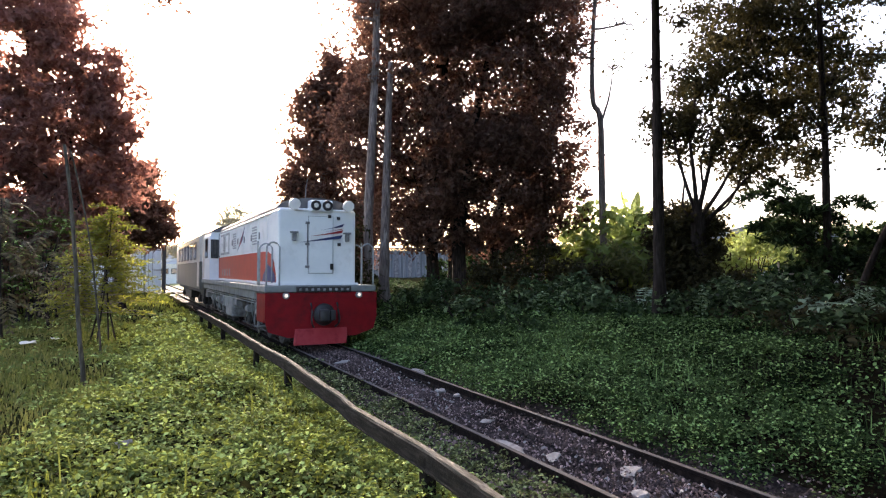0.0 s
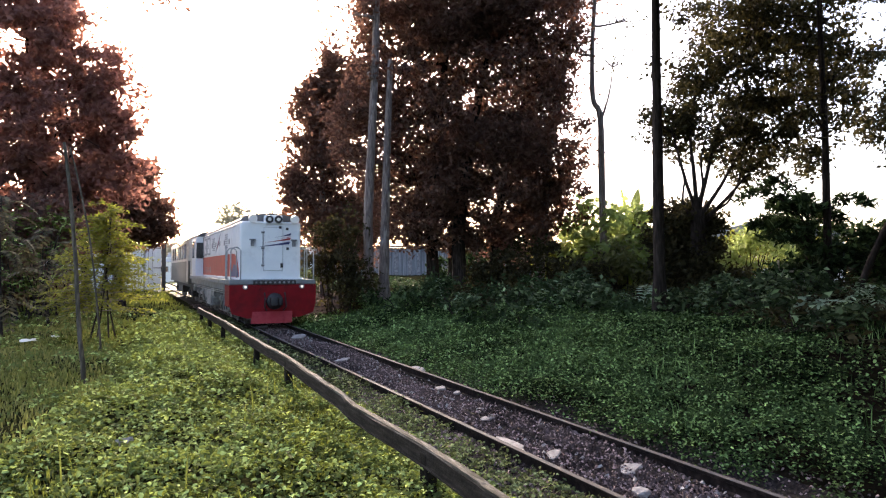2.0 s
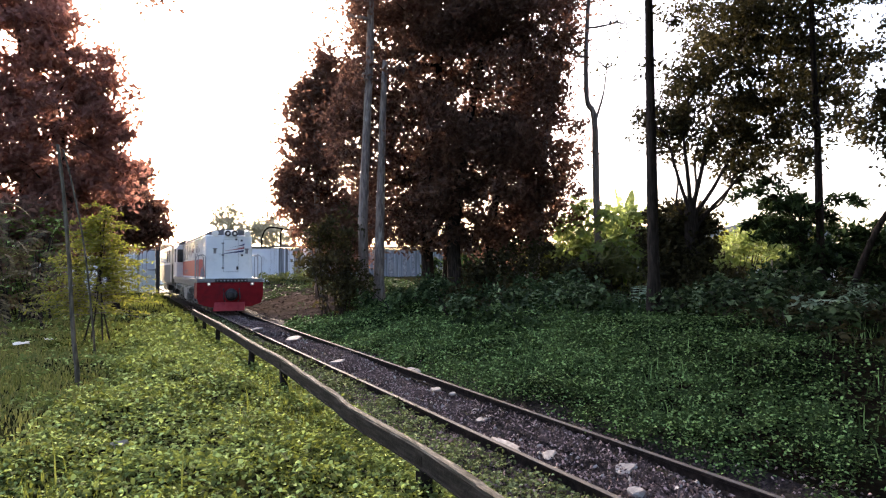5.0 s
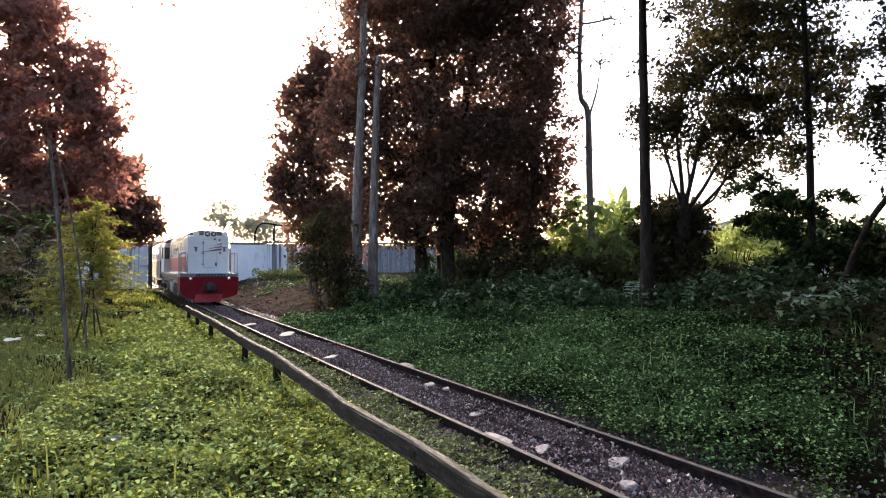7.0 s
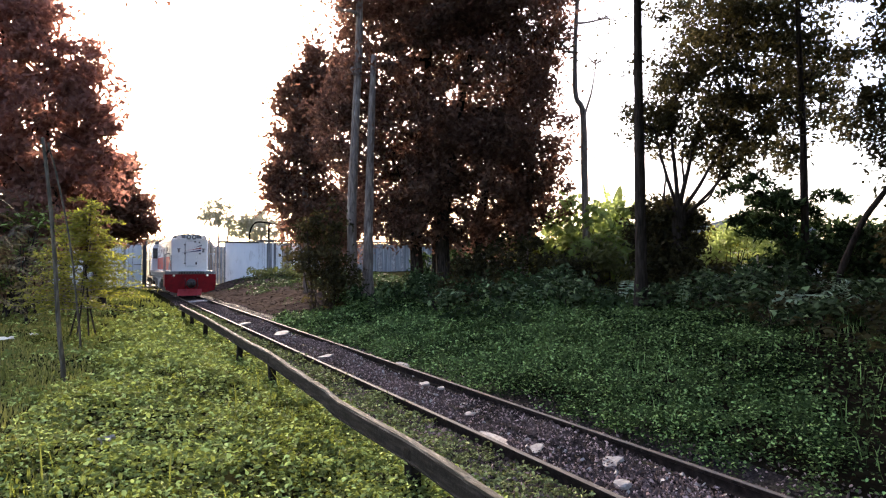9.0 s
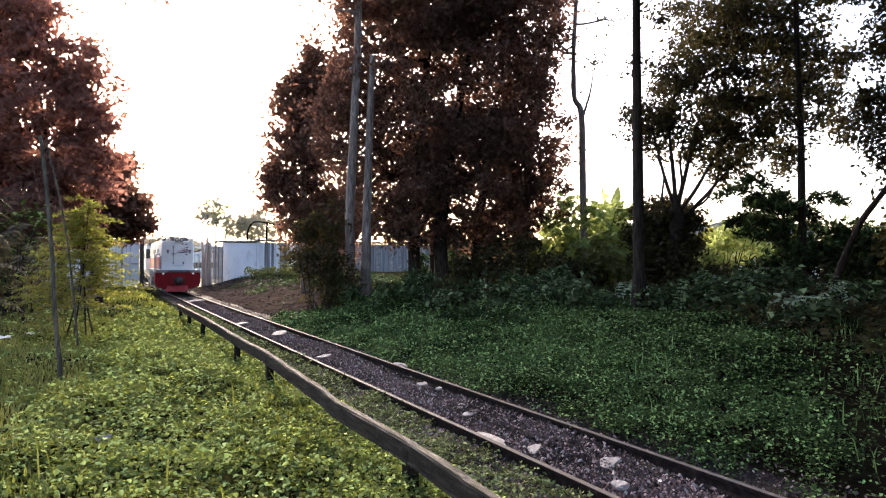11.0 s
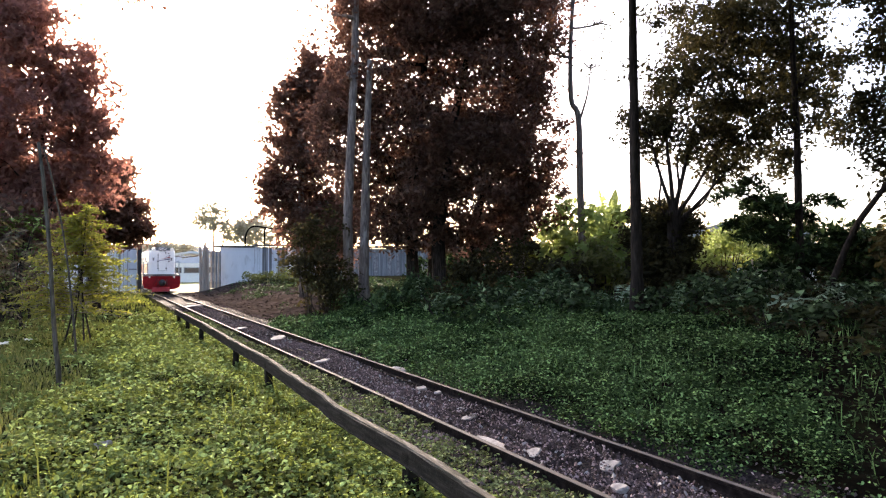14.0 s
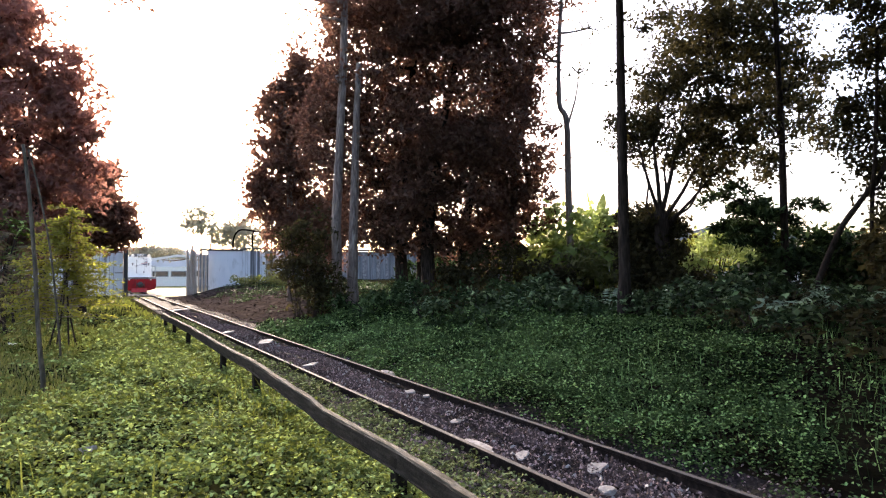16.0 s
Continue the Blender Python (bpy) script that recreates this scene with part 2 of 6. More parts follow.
M_FIELD = surface("sunny_field", [(0.15, 0.15, 0.04), (0.22, 0.21, 0.06), (0.28, 0.25, 0.09)], 0.95, scale=1.2, bump=0.6, bump_scale=8)
M_ROADPALE = surface("pale_road", [(0.1, 0.085, 0.06), (0.16, 0.135, 0.1)], 0.9, scale=2, bump=0.3)
# grey stands for distance haze over the hill
M_HAZE = surface("haze_painted_hillside", [(0.3, 0.31, 0.3), (0.38, 0.39, 0.38)], 1.0, scale=0.05, bump=0, spec=0.0)
M_DEADLEAF = leafy("fallen_leaf", (0.008, 0.005, 0.004), (0.05, 0.034, 0.024), 0.0, 0.9, spec=0.02)
M_LITTER = surface("white_litter", [(0.68, 0.66, 0.6), (0.78, 0.76, 0.7)], 0.6, scale=5, bump=0.1)


def glass(name, tint, rough=0.05):
    m, t, b = nodes_of(name)
    b.inputs["Base Color"].default_value = (*tint, 1)
    b.inputs["Roughness"].default_value = rough
    b.inputs["Specular IOR Level"].default_value = 0.8
    return m


M_GLASS = glass("dark_window_glass", (0.02, 0.022, 0.025))
M_LENS = glass("frosted_lamp_lens", (0.78, 0.76, 0.7), 0.3)
M_LAMP, _t, _b = nodes_of("lit_marker_lamp")
_b.inputs["Base Color"].default_value = (0.55, 0.48, 0.4, 1)
_b.inputs["Emission Color"].default_value = (1.0, 0.88, 0.72, 1)
_b.inputs["Emission Strength"].default_value = 0.2


# ---- mesh helpers ----
def thing(name, label, category, m=None, group="", kind=""):
    ob = new(name)
    if m is not None:
        ob.matrix_basis = m
    return tagged(ob, label, category, group, kind)


def part(name, bm, material, parent=None, label=""):
    me = bpy.data.meshes.new(name)
    bm.to_mesh(me)
    bm.free()
    me.materials.append(material)
    ob = new(name, me)
    ob.parent = parent
    if label:
        tagged(ob, label)
    return ob


def smooth(ob):
    ob.data.polygons.foreach_set("use_smooth", [True] * len(ob.data.polygons))
    return ob


def box(bm, x0, x1, y0, y1, z0, z1, bevel=0.0, seg=2):
    r = bmesh.ops.create_cube(bm, size=1, matrix=Matrix.Translation(((x0 + x1) / 2, (y0 + y1) / 2, (z0 + z1) / 2)) @ Matrix.Diagonal((x1 - x0, y1 - y0, z1 - z0, 1)))
    if bevel:
        es = {e for v in r["verts"] for e in v.link_edges}
        bmesh.ops.bevel(bm, geom=list(es), offset=bevel, segments=seg, affect="EDGES", profile=0.5)
    return bm


def rod(bm, a, b, r0, r1=None, seg=10):
    a, b = Vector(a), Vector(b)
    d = b - a
    q = d.to_track_quat("Z", "Y").to_matrix().to_4x4()
    bmesh.ops.create_cone(bm, cap_ends=True, segments=seg, radius1=r0, radius2=r0 if r1 is None else r1, depth=d.length, matrix=Matrix.Translation((a + b) / 2) @ q)
    return bm


def tube(bm, pts, radii, seg=9, wobble=0.0, rng=None):
    """A round limb along points, tapering by radii."""
    pts = [Vector(p) for p in pts]
    rings = []
    for i, p in enumerate(pts):
        d = (pts[min(i + 1, len(pts) - 1)] - pts[max(i - 1, 0)]).normalized()
        u = d.orthogonal().normalized() if abs(d.z) < 0.9 else (Vector((1, 0, 0)) - d * d.x).normalized()
        v = d.cross(u)
        ring = []
        for k in range(seg):
            a = 2 * math.pi * k / seg
            r = radii[i] * (1 + (rng.uniform(-wobble, wobble) if wobble else 0))
            ring.append(bm.verts.new(p + (u * math.cos(a) + v * math.sin(a)) * r))
        rings.append(ring)
    for r0, r1 in zip(rings, rings[1:]):
        for k in range(seg):
            bm.faces.new((r0[k], r0[(k + 1) % seg], r1[(k + 1) % seg], r1[k]))
    bm.faces.new(rings[0][::-1])
    bm.faces.new(rings[-1])
    return bm


def extrude_y(bm, profile, y0, y1, bevel=0.0):
    """A closed outline in x, z drawn out along y."""
    a = [bm.verts.new((x, y0, z)) for x, z in profile]
    b = [bm.verts.new((x, y1, z)) for x, z in profile]
    n = len(a)
    for k in range(n):
        bm.faces.new((a[k], b[k], b[(k + 1) % n], a[(k + 1) % n]))
    bm.faces.new(a)
    bm.faces.new(b[::-1])
    bmesh.ops.recalc_face_normals(bm, faces=bm.faces)
    return bm


def smooth_pts(pts, n):
    """Points on a smooth line through pts."""
    p = np.array(pts, float)
    s = np.linspace(0, len(p) - 1, n)
    i = np.clip(s.astype(int), 0, len(p) - 2)
    f = (s - i)[:, None]
    g = lambda k: p[np.clip(k, 0, len(p) - 1)]
    a, b, c, d = g(i - 1), g(i), g(i + 1), g(i + 2)
    return 0.5 * (2 * b + (c - a) * f + (2 * a - 5 * b + 4 * c - d) * f ** 2 + (3 * b - a - 3 * c + d) * f ** 3)


def fill_mesh(name, v, tris, material, parent=None):
    """One mesh of many alike pieces: v holds each piece's corners, tris the faces of one piece."""
    n, k = v.shape[:2]
    f = (np.arange(n)[:, None, None] * k + np.array(tris)[None]).reshape(-1)
    me = bpy.data.meshes.new(name)
    me.vertices.add(n * k)
    me.vertices.foreach_set("co", v.ravel())
    me.loops.add(len(f))
    me.loops.foreach_set("vertex_index", f)
    me.polygons.add(len(f) // 3)
    me.polygons.foreach_set("loop_start", np.arange(len(f) // 3) * 3)
    me.update(calc_edges=True)
    me.materials.append(material)
    ob = new(name, me)
    ob.parent = parent
    return ob


def leaf_mesh(name, centres, length, width, material, rng, parent=None, lift=0.0, droop=0.0, fold=0.25, oval=False):
    """Many single leaves: each a folded blade of two faces. lift: how far they face up (0 any way, 1 flat)."""
    c = np.asarray(centres, float)
    n = len(c)
    d = rng.normal(size=(n, 3))
    d[:, 2] = d[:, 2] * (1 - lift) - droop
    d /= np.linalg.norm(d, axis=1)[:, None]
    up = rng.normal(size=(n, 3)) * (1 - 0.8 * lift)
    up[:, 2] += 2.0 * lift
    s = np.cross(d, up)
    s /= np.linalg.norm(s, axis=1)[:, None] + 1e-9
    u = np.cross(s, d)
    L = (np.asarray(length) * rng.uniform(0.6, 1.3, n))[:, None]
    Wd = (np.asarray(width) * rng.uniform(0.7, 1.2, n))[:, None]
    if oval:
        v = np.empty((n, 6, 3))
        v[:, 0], v[:, 3] = c - d * L * 0.5, c + d * L * 0.5 - u * Wd * 0.1
        v[:, 1], v[:, 5] = c - d * L * 0.26 + s * Wd * 0.44 + u * Wd * fold, c - d * L * 0.26 - s * Wd * 0.44 + u * Wd * fold
        v[:, 2], v[:, 4] = c + d * L * 0.18 + s * Wd * 0.42 + u * Wd * fold, c + d * L * 0.18 - s * Wd * 0.42 + u * Wd * fold
        return fill_mesh(name, v, ((0, 1, 3), (1, 2, 3), (0, 3, 5), (5, 3, 4)), material, parent)
    v = np.empty((n, 4, 3))
    v[:, 0] = c - d * L * 0.5
    v[:, 1] = c + s * Wd * 0.5 + u * Wd * fold - d * L * 0.06
    v[:, 2] = c + d * L * 0.5
    v[:, 3] = c - s * Wd * 0.5 + u * Wd * fold - d * L * 0.06
    return fill_mesh(name, v, ((0, 1, 2), (0, 2, 3)), material, parent)


def clumps(blobs, per_m2, leaves, spread, rng, fill=0.5):
    """Leaf places in twig clusters over and inside ellipsoids (x, y, z, radius across, radius up)."""
    out = []
    for x, y, z, r, h in blobs:
        k = max(6, int(per_m2 * 4 * math.pi * ((r * r + 2 * r * h) / 3)))
        p = rng.normal(size=(k, 3))
        p /= np.linalg.norm(p, axis=1)[:, None]
        rad = np.where(rng.random(k) < fill, rng.random(k) ** 0.5, rng.uniform(0.82, 1.16, k))
        p *= rad[:, None]
        cl = np.array([x, y, z]) + p * np.array([r, r, h])
        m = rng.integers(int(leaves * 0.5), int(leaves * 1.5) + 1, k)
        cc = np.repeat(cl, m, 0)
        sp = np.repeat(rng.uniform(0.5, 1.3, k) * spread, m)[:, None]
        out.append(cc + rng.normal(size=cc.shape) * sp * np.array([1, 1, 0.7]))
    return np.concatenate(out)


# ---- ground ----
def smoothstep(a, b, x):
    t = np.clip((np.asarray(x, float) - a) / (b - a), 0, 1)
    return t * t * (3 - 2 * t)


def ground_z(x, y):
    """Height of the ground: verge, sunken track bed, bank that rises under the trees, a level site past the gate."""
    x, y = np.asarray(x, float), np.asarray(y, float)
    left = 0.13 + 0.05 * np.sin(x * 1.3 + y * 0.7) * np.cos(y * 0.55) + 0.03 * np.sin(3.1 * x + 1.7 * y)
    bed = -0.13
    bank = 0.5 * smoothstep(5.2, 9.5, x) + 0.34 * smoothstep(9, 16, x) + 0.06 * np.sin(x * 1.1) * np.sin(y * 0.8)
    bank = bank + 0.35 * smoothstep(30, 50, y) * smoothstep(7, 10, x)
    past = smoothstep(50.5, 54, y)
    z = np.where(x < 4.06, left + (bed - left) * smoothstep(1.2, 3.15, x), bed + (0.02 - bed) * smoothstep(4.9, 5.4, x) + bank)
    flat = np.where(np.abs(x - 4.06) < 1.2, bed, -0.02)
    return z * (1 - past) + flat * past


def axis(*runs):
    return np.unique(np.concatenate([np.linspace(a, b, n) for a, b, n in runs]).round(4))


gx = axis((-1800, -60, 12), (-60, -12, 17), (-12, 2, 57), (2, 6, 41), (6, 24, 73), (24, 80, 15), (80, 1800, 12))
gy = axis((-1800, -40, 10), (-40, -2, 20), (-2, 26, 113), (26, 56, 61), (56, 120, 22), (120, 1800, 12))
X, Y = np.meshgrid(gx, gy)
Z = ground_z(X, Y) + 0.012 * np.sin(X * 9.1 + 2 * np.sin(Y * 3)) * np.sin(Y * 8.3)
me = bpy.data.meshes.new("ground")
nx, ny = len(gx), len(gy)
quads = [(j * nx + i, j * nx + i + 1, (j + 1) * nx + i + 1, (j + 1) * nx + i) for j in range(ny - 1) for i in range(nx - 1)]
me.from_pydata(np.stack([X, Y, Z], -1).reshape(-1, 3).tolist(), [], quads)
for m in (M_GROUND, M_BED, M_DIRT, M_FIELD, M_SHADESOIL):
    me.materials.append(m)
for p in me.polygons:
    x, y, z = p.center
    p.use_smooth = True
    wob = 0.5 * math.sin(y * 0.9) + 0.3 * math.sin(y * 2.3 + x)
    if 2.95 < x < 5.15 and -40 < y < 52:
        p.material_index = 1
    elif 4 < x < 9.5 + wob and 21 + wob * 3 + max(0, (x - 6) * 1.6) < y < 53:
        p.material_index = 2
    elif y > 53:
        p.material_index = 3
    # bank ground gets the soil colour that is darkened for shade
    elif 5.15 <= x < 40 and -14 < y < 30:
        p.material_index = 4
ground = tagged(new("ground", me), "uneven ground of turf, bare earth and gravel beside a railway", "ground", kind="structure")

# pale road that crosses past the gate
bm = bmesh.new()
box(bm, -60, 80, 56.5, 60.5, -0.03, 0.0)
road = tagged(part("road", bm, M_ROADPALE), "pale dusty road crossing beyond the gate", "road", kind="structure")

# ---- rails ----
TRACK, GAUGE = 4.057, 0.565
def rail(x):
    t = thing("rail", "rusty steel rail with a bright worn head in gravel", "rail", pose(x, 0, 0), "track rails")
    bm = bmesh.new()
    extrude_y(bm, [(-0.055, -0.135), (0.055, -0.135), (0.055, -0.12), (0.012, -0.105), (0.012, -0.04), (0.03, -0.03), (0.03, -0.004), (-0.03, -0.004), (-0.03, -0.03), (-0.012, -0.04), (-0.012, -0.105), (-0.055, -0.12)], -30, 120)
    part("web", bm, M_RUST, t)
    bm = bmesh.new()
    extrude_y(bm, [(-0.03, -0.006), (0.03, -0.006), (0.029, -0.002), (0.02, 0.002), (-0.02, 0.002), (-0.029, -0.002)], -30, 120)
    part("head", bm, M_RAILTOP, t, "bright polished rail head")


rail(TRACK - GAUGE)
rail(TRACK + GAUGE)

# ---- ballast ----
rng = np.random.default_rng(3)
def stones(name, pts, size, material, rng):
    n = len(pts)
    base = np.array([(1.1, 0, -0.4), (0, 0.8, -0.4), (-1.1, 0, -0.4), (0, -0.8, -0.4), (0.4, 0.15, 0.5), (-0.4, -0.1, 0.42)], float)
    tris = np.array([(0, 1, 4), (1, 5, 4), (1, 2, 5), (2, 3, 5), (3, 4, 5), (3, 0, 4)])
    s = (size * rng.uniform(0.5, 1.5, (n, 1, 1))) * rng.uniform(0.6, 1.3, (n, 6, 1))
    a, tilt = rng.random(n) * 6.283, rng.normal(size=(n, 2)) * 0.45
    c, sn, o, l = np.cos(a), np.sin(a), np.zeros(n), np.ones(n)
    q = np.stack([np.stack([c, -sn, o], 1), np.stack([sn, c, o], 1), np.stack([tilt[:, 0], tilt[:, 1], l], 1)], 1)
    v = np.einsum("nij,kj->nki", q, base) * s + np.asarray(pts)[:, None, :]
    me = bpy.data.meshes.new(name)
    me.from_pydata(v.reshape(-1, 3).tolist(), [], (tris[None] + np.arange(n)[:, None, None] * 6).reshape(-1, 3).tolist())
    me.materials.append(material)
    return new(name, me)


def ballast_points(n, y0, y1):
    y = y0 + (y1 - y0) * rng.random(n) ** 1.5
    x = TRACK + rng.normal(0, 0.5, n).clip(-1.15, 1.2)
    x = np.where(np.abs(np.abs(x - TRACK) - GAUGE) < 0.05, x + 0.1, x)
    return np.stack([x, y, ground_z(x, y) + rng.uniform(0.0, 0.05, n)], 1)


tagged(stones("ballast", np.concatenate([ballast_points(64000, 1.5, 36), ballast_points(11000, 1.5, -9)]), 0.015, M_STONE, rng), "purplish grey crushed stone ballast between the rails", "ballast", kind="stuff")


chips = np.stack([TRACK + rng.uniform(-0.52, 0.52, 460), 2 + 24 * rng.random(460) ** 1.3, np.full(460, -0.085)], 1)
tagged(stones("pale_chips", chips, 0.023, M_PALE, rng), "small pale chips strewn over the ballast", "stone chips", kind="stuff")


def slab(x, y, z, sx, sy, sz, turn, seed):
    """A broken pale stone lying in the ballast."""
    r = random.Random(seed)
    r0 = r.uniform(0.6, 1.6)
    bm = bmesh.new()
    bmesh.ops.create_icosphere(bm, subdivisions=2, radius=1)
    for v in bm.verts:
        k = 1 + 0.25 * math.sin(3 * v.co.x * r0 + 2 * v.co.y + seed) + r.uniform(-0.12, 0.12)
        v.co = Vector((v.co.x * sx * k, v.co.y * sy * k, max(-0.5, min(0.32 + 0.2 * v.co.x, v.co.z)) * sz * 0.8))
    ob = part("stone", bm, M_PALE)
    ob.matrix_basis = pose(x, y, z, 3, -4, turn)
    tagged(ob, "broken pale stone lying among the track ballast", "stone", "pale stones in the track")


for i, a in enumerate([(4.22, 4.54, -0.07, 0.13, 0.085, 0.05, 20), (4.36, 6.15, -0.08, 0.17, 0.07, 0.04, 60), (4.38, 8.85, -0.07, 0.09, 0.08, 0.06, 10), (4.46, 8.45, -0.07, 0.05, 0.05, 0.05, 0),
                       (4.78, 10.6, -0.05, 0.2, 0.12, 0.06, 80), (3.6, 5.62, -0.05, 0.07, 0.24, 0.06, 8), (3.87, 5.25, -0.08, 0.12, 0.06, 0.04, 40), (3.83, 4.0, -0.06, 0.06, 0.07, 0.08, 0),
                       (4.1, 6.9, -0.08, 0.16, 0.07, 0.035, 30), (4.2, 7.3, -0.08, 0.1, 0.08, 0.035, 70), (3.95, 12.5, -0.07, 0.15, 0.1, 0.05, 15), (4.2, 17.2, -0.06, 0.25, 0.18, 0.06, 40), (3.8, 20.5, -0.06, 0.2, 0.15, 0.06, 5), (3.9, 33.5, -0.02, 0.5, 0.25, 0.08, 10)]):
    slab(*a, seed=i)

# ---- low guard fence along the track ----
fence = thing("guard_fence", "low weathered guard rail on short blackened posts", "fence", pose(2.065, 0, 0))
knots = np.array([(-7.0, 0.36), (-2.5, 0.34), (1.0, 0.33), (2.5, 0.37), (3.55, 0.405), (3.95, 0.422), (4.42, 0.437), (5.0, 0.434), (5.67, 0.42), (6.17, 0.414), (6.35, 0.43), (6.55, 0.452), (7.0, 0.464), (7.7, 0.488), (9.2, 0.528), (11.7, 0.525), (15.3, 0.555), (21.9, 0.53)])
ly = np.unique(np.concatenate([np.linspace(-7.0, 21.9, 83), knots[:, 0]]))
line = np.stack([0.004 * np.sin(ly * 2.1), ly, np.interp(ly, knots[:, 0], knots[:, 1])], 1)
r = random.Random(4)
def ribbon(bm, line, x0, x1, d0, d1, jit):
    """A bar that follows the line, from d0 below it to d1 below it."""
    rings = []
    for p in line:
        j = r.uniform(-jit, jit)
        rings.append([bm.verts.new((p[0] + x, p[1], p[2] + z + j)) for x, z in ((x0, -d1), (x1, -d1), (x1 + r.uniform(-jit, jit), -d0), (x0 + r.uniform(-jit, jit), -d0))])
    for a, b in zip(rings, rings[1:]):
        for k in range(4):
            bm.faces.new((a[k], a[(k + 1) % 4], b[(k + 1) % 4], b[k]))
    bm.faces.new(rings[0][::-1])
    bm.faces.new(rings[-1])
    bmesh.ops.recalc_face_normals(bm, faces=bm.faces)
    return bm


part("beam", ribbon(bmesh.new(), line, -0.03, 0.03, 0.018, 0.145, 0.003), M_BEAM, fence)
# cap carries the rail's painted highlight
part("cap", ribbon(bmesh.new(), line, -0.024, 0.034, 0.0, 0.02, 0.006), M_BEAMTOP, fence, "worn top flange, pale from a painted highlight")
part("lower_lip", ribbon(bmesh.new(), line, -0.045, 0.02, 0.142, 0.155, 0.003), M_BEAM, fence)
for i, y in enumerate((-6.2, -3.4, -0.6, 2.2, 4.45, 9.15, 11.75, 16.2, 18.9, 21.2)):
    top = float(np.interp(y, line[:, 1], line[:, 2])) - 0.05
    g0 = float(ground_z(2.05, y))
    bm = bmesh.new()
    box(bm, -0.02, 0.075, y - 0.065, y + 0.06, g0 - 0.3, top, 0.012)
    bmesh.ops.rotate(bm, verts=bm.verts, cent=(0, y, g0), matrix=Euler((radians(r.uniform(-4, 4)), radians(r.uniform(-3, 3)), 0)).to_matrix())
    part("post", bm, M_POST, fence, "short blackened post")

# ---- boundary wall with the gate ----
WY = 51.0
wall = thing("wall_east", "pale plastered boundary wall with stained upright sheets", "wall", pose(0, 0, 0), kind="structure")
bm = bmesh.new()
box(bm, 8.0, 10.6, WY, WY + 0.18, 0.2, 3.5, 0.01)
part("plain_panel", bm, M_WALL, wall, "smooth bluish plaster panel")
bm = bmesh.new()
box(bm, 10.6, 46, WY + 0.1, WY + 0.22, 0.2, 3.6)
part("backing", bm, M_SHEET, wall)
bm = bmesh.new()
box(bm, 7.6, 10.62, WY - 0.08, WY + 0.26, 3.5, 3.66, 0.02)
box(bm, 10.62, 46, WY - 0.1, WY + 0.28, 3.62, 3.78, 0.02)
part("coping", bm, M_COPING, wall, "dark weathered coping")
wl = thing("wall_west", "grey sheet boundary wall beside the gate", "wall", pose(0, 0, 0), kind="structure")
bm = bmesh.new()
box(bm, -30, 2.0, WY + 0.05, WY + 0.2, 0, 3.5)
part("backing", bm, M_SHEET, wl)
bm = bmesh.new()
box(bm, -30, 2.0, WY - 0.08, WY + 0.25, 3.5, 3.62, 0.02)
part("coping", bm, M_COPING, wl)

# gate posts and the opened leaves
gp = thing("gate_post", "tall blackened steel gate post", "gate post", pose(2.4, WY - 0.1, 0))
bm = bmesh.new()
box(bm, -0.16, 0.12, -0.15, 0.15, -0.3, 3.65, 0.02)
part("shaft", bm, M_BLACK, gp)
bm = bmesh.new()
box(bm, -0.2, 0.16, -0.19, 0.19, 3.65, 3.72, 0.01)
part("top_plate", bm, M_BLACK, gp)
gl = thing("gate_leaf", "pale metal gate leaf folded against the wall", "gate leaf", pose(2.1, WY - 0.06, 0))
bm = bmesh.new()
box(bm, -0.42, 0.1, -0.04, 0.0, 0.15, 3.45, 0.008)
part("panel", bm, M_WALL, gl)
for z in (0.3, 1.8, 3.25):
    part("brace", box(bmesh.new(), -0.42, 0.1, -0.075, -0.042, z, z + 0.07), M_GREY, gl)
post = thing("wooden_gate_post", "rough weathered timber gate post made of split trunks", "gate post", pose(6.75, WY - 0.5, 0))
rr = random.Random(9)
for i, (dx, dy, h) in enumerate([(-0.2, 0, 3.6), (0.0, -0.1, 3.9), (0.18, 0.02, 3.55), (0.34, -0.06, 3.3), (0.06, 0.14, 3.7)]):
    bm = bmesh.new()
    tube(bm, smooth_pts([(dx, dy, -0.3), (dx + rr.uniform(-.05, .05), dy, 1.3), (dx + rr.uniform(-.06, .06), dy, 2.5), (dx + rr.uniform(-.1, .1), dy, h)], 8), np.linspace(0.13, 0.08, 8), 8, 0.12, rr)
    smooth(part("timber", bm, M_WOOD, post))
leaf = thing("gate_leaf", "grey slatted gate leaf standing open beside the wall", "gate leaf", pose(7.25, WY - 0.35, 0))
for i in range(6):
    bm = bmesh.new()
    box(bm, i * 0.13, i * 0.13 + 0.115, -0.02, 0.02, 0.35, 3.15 + 0.05 * (i % 2), 0.006)
    part("slat", bm, M_SHEET if i % 2 else M_WOOD, leaf)
for z in (0.7, 2.7):
    part("brace", box(bmesh.new(), -0.03, 0.8, 0.022, 0.06, z, z + 0.1), M_GREY, leaf)


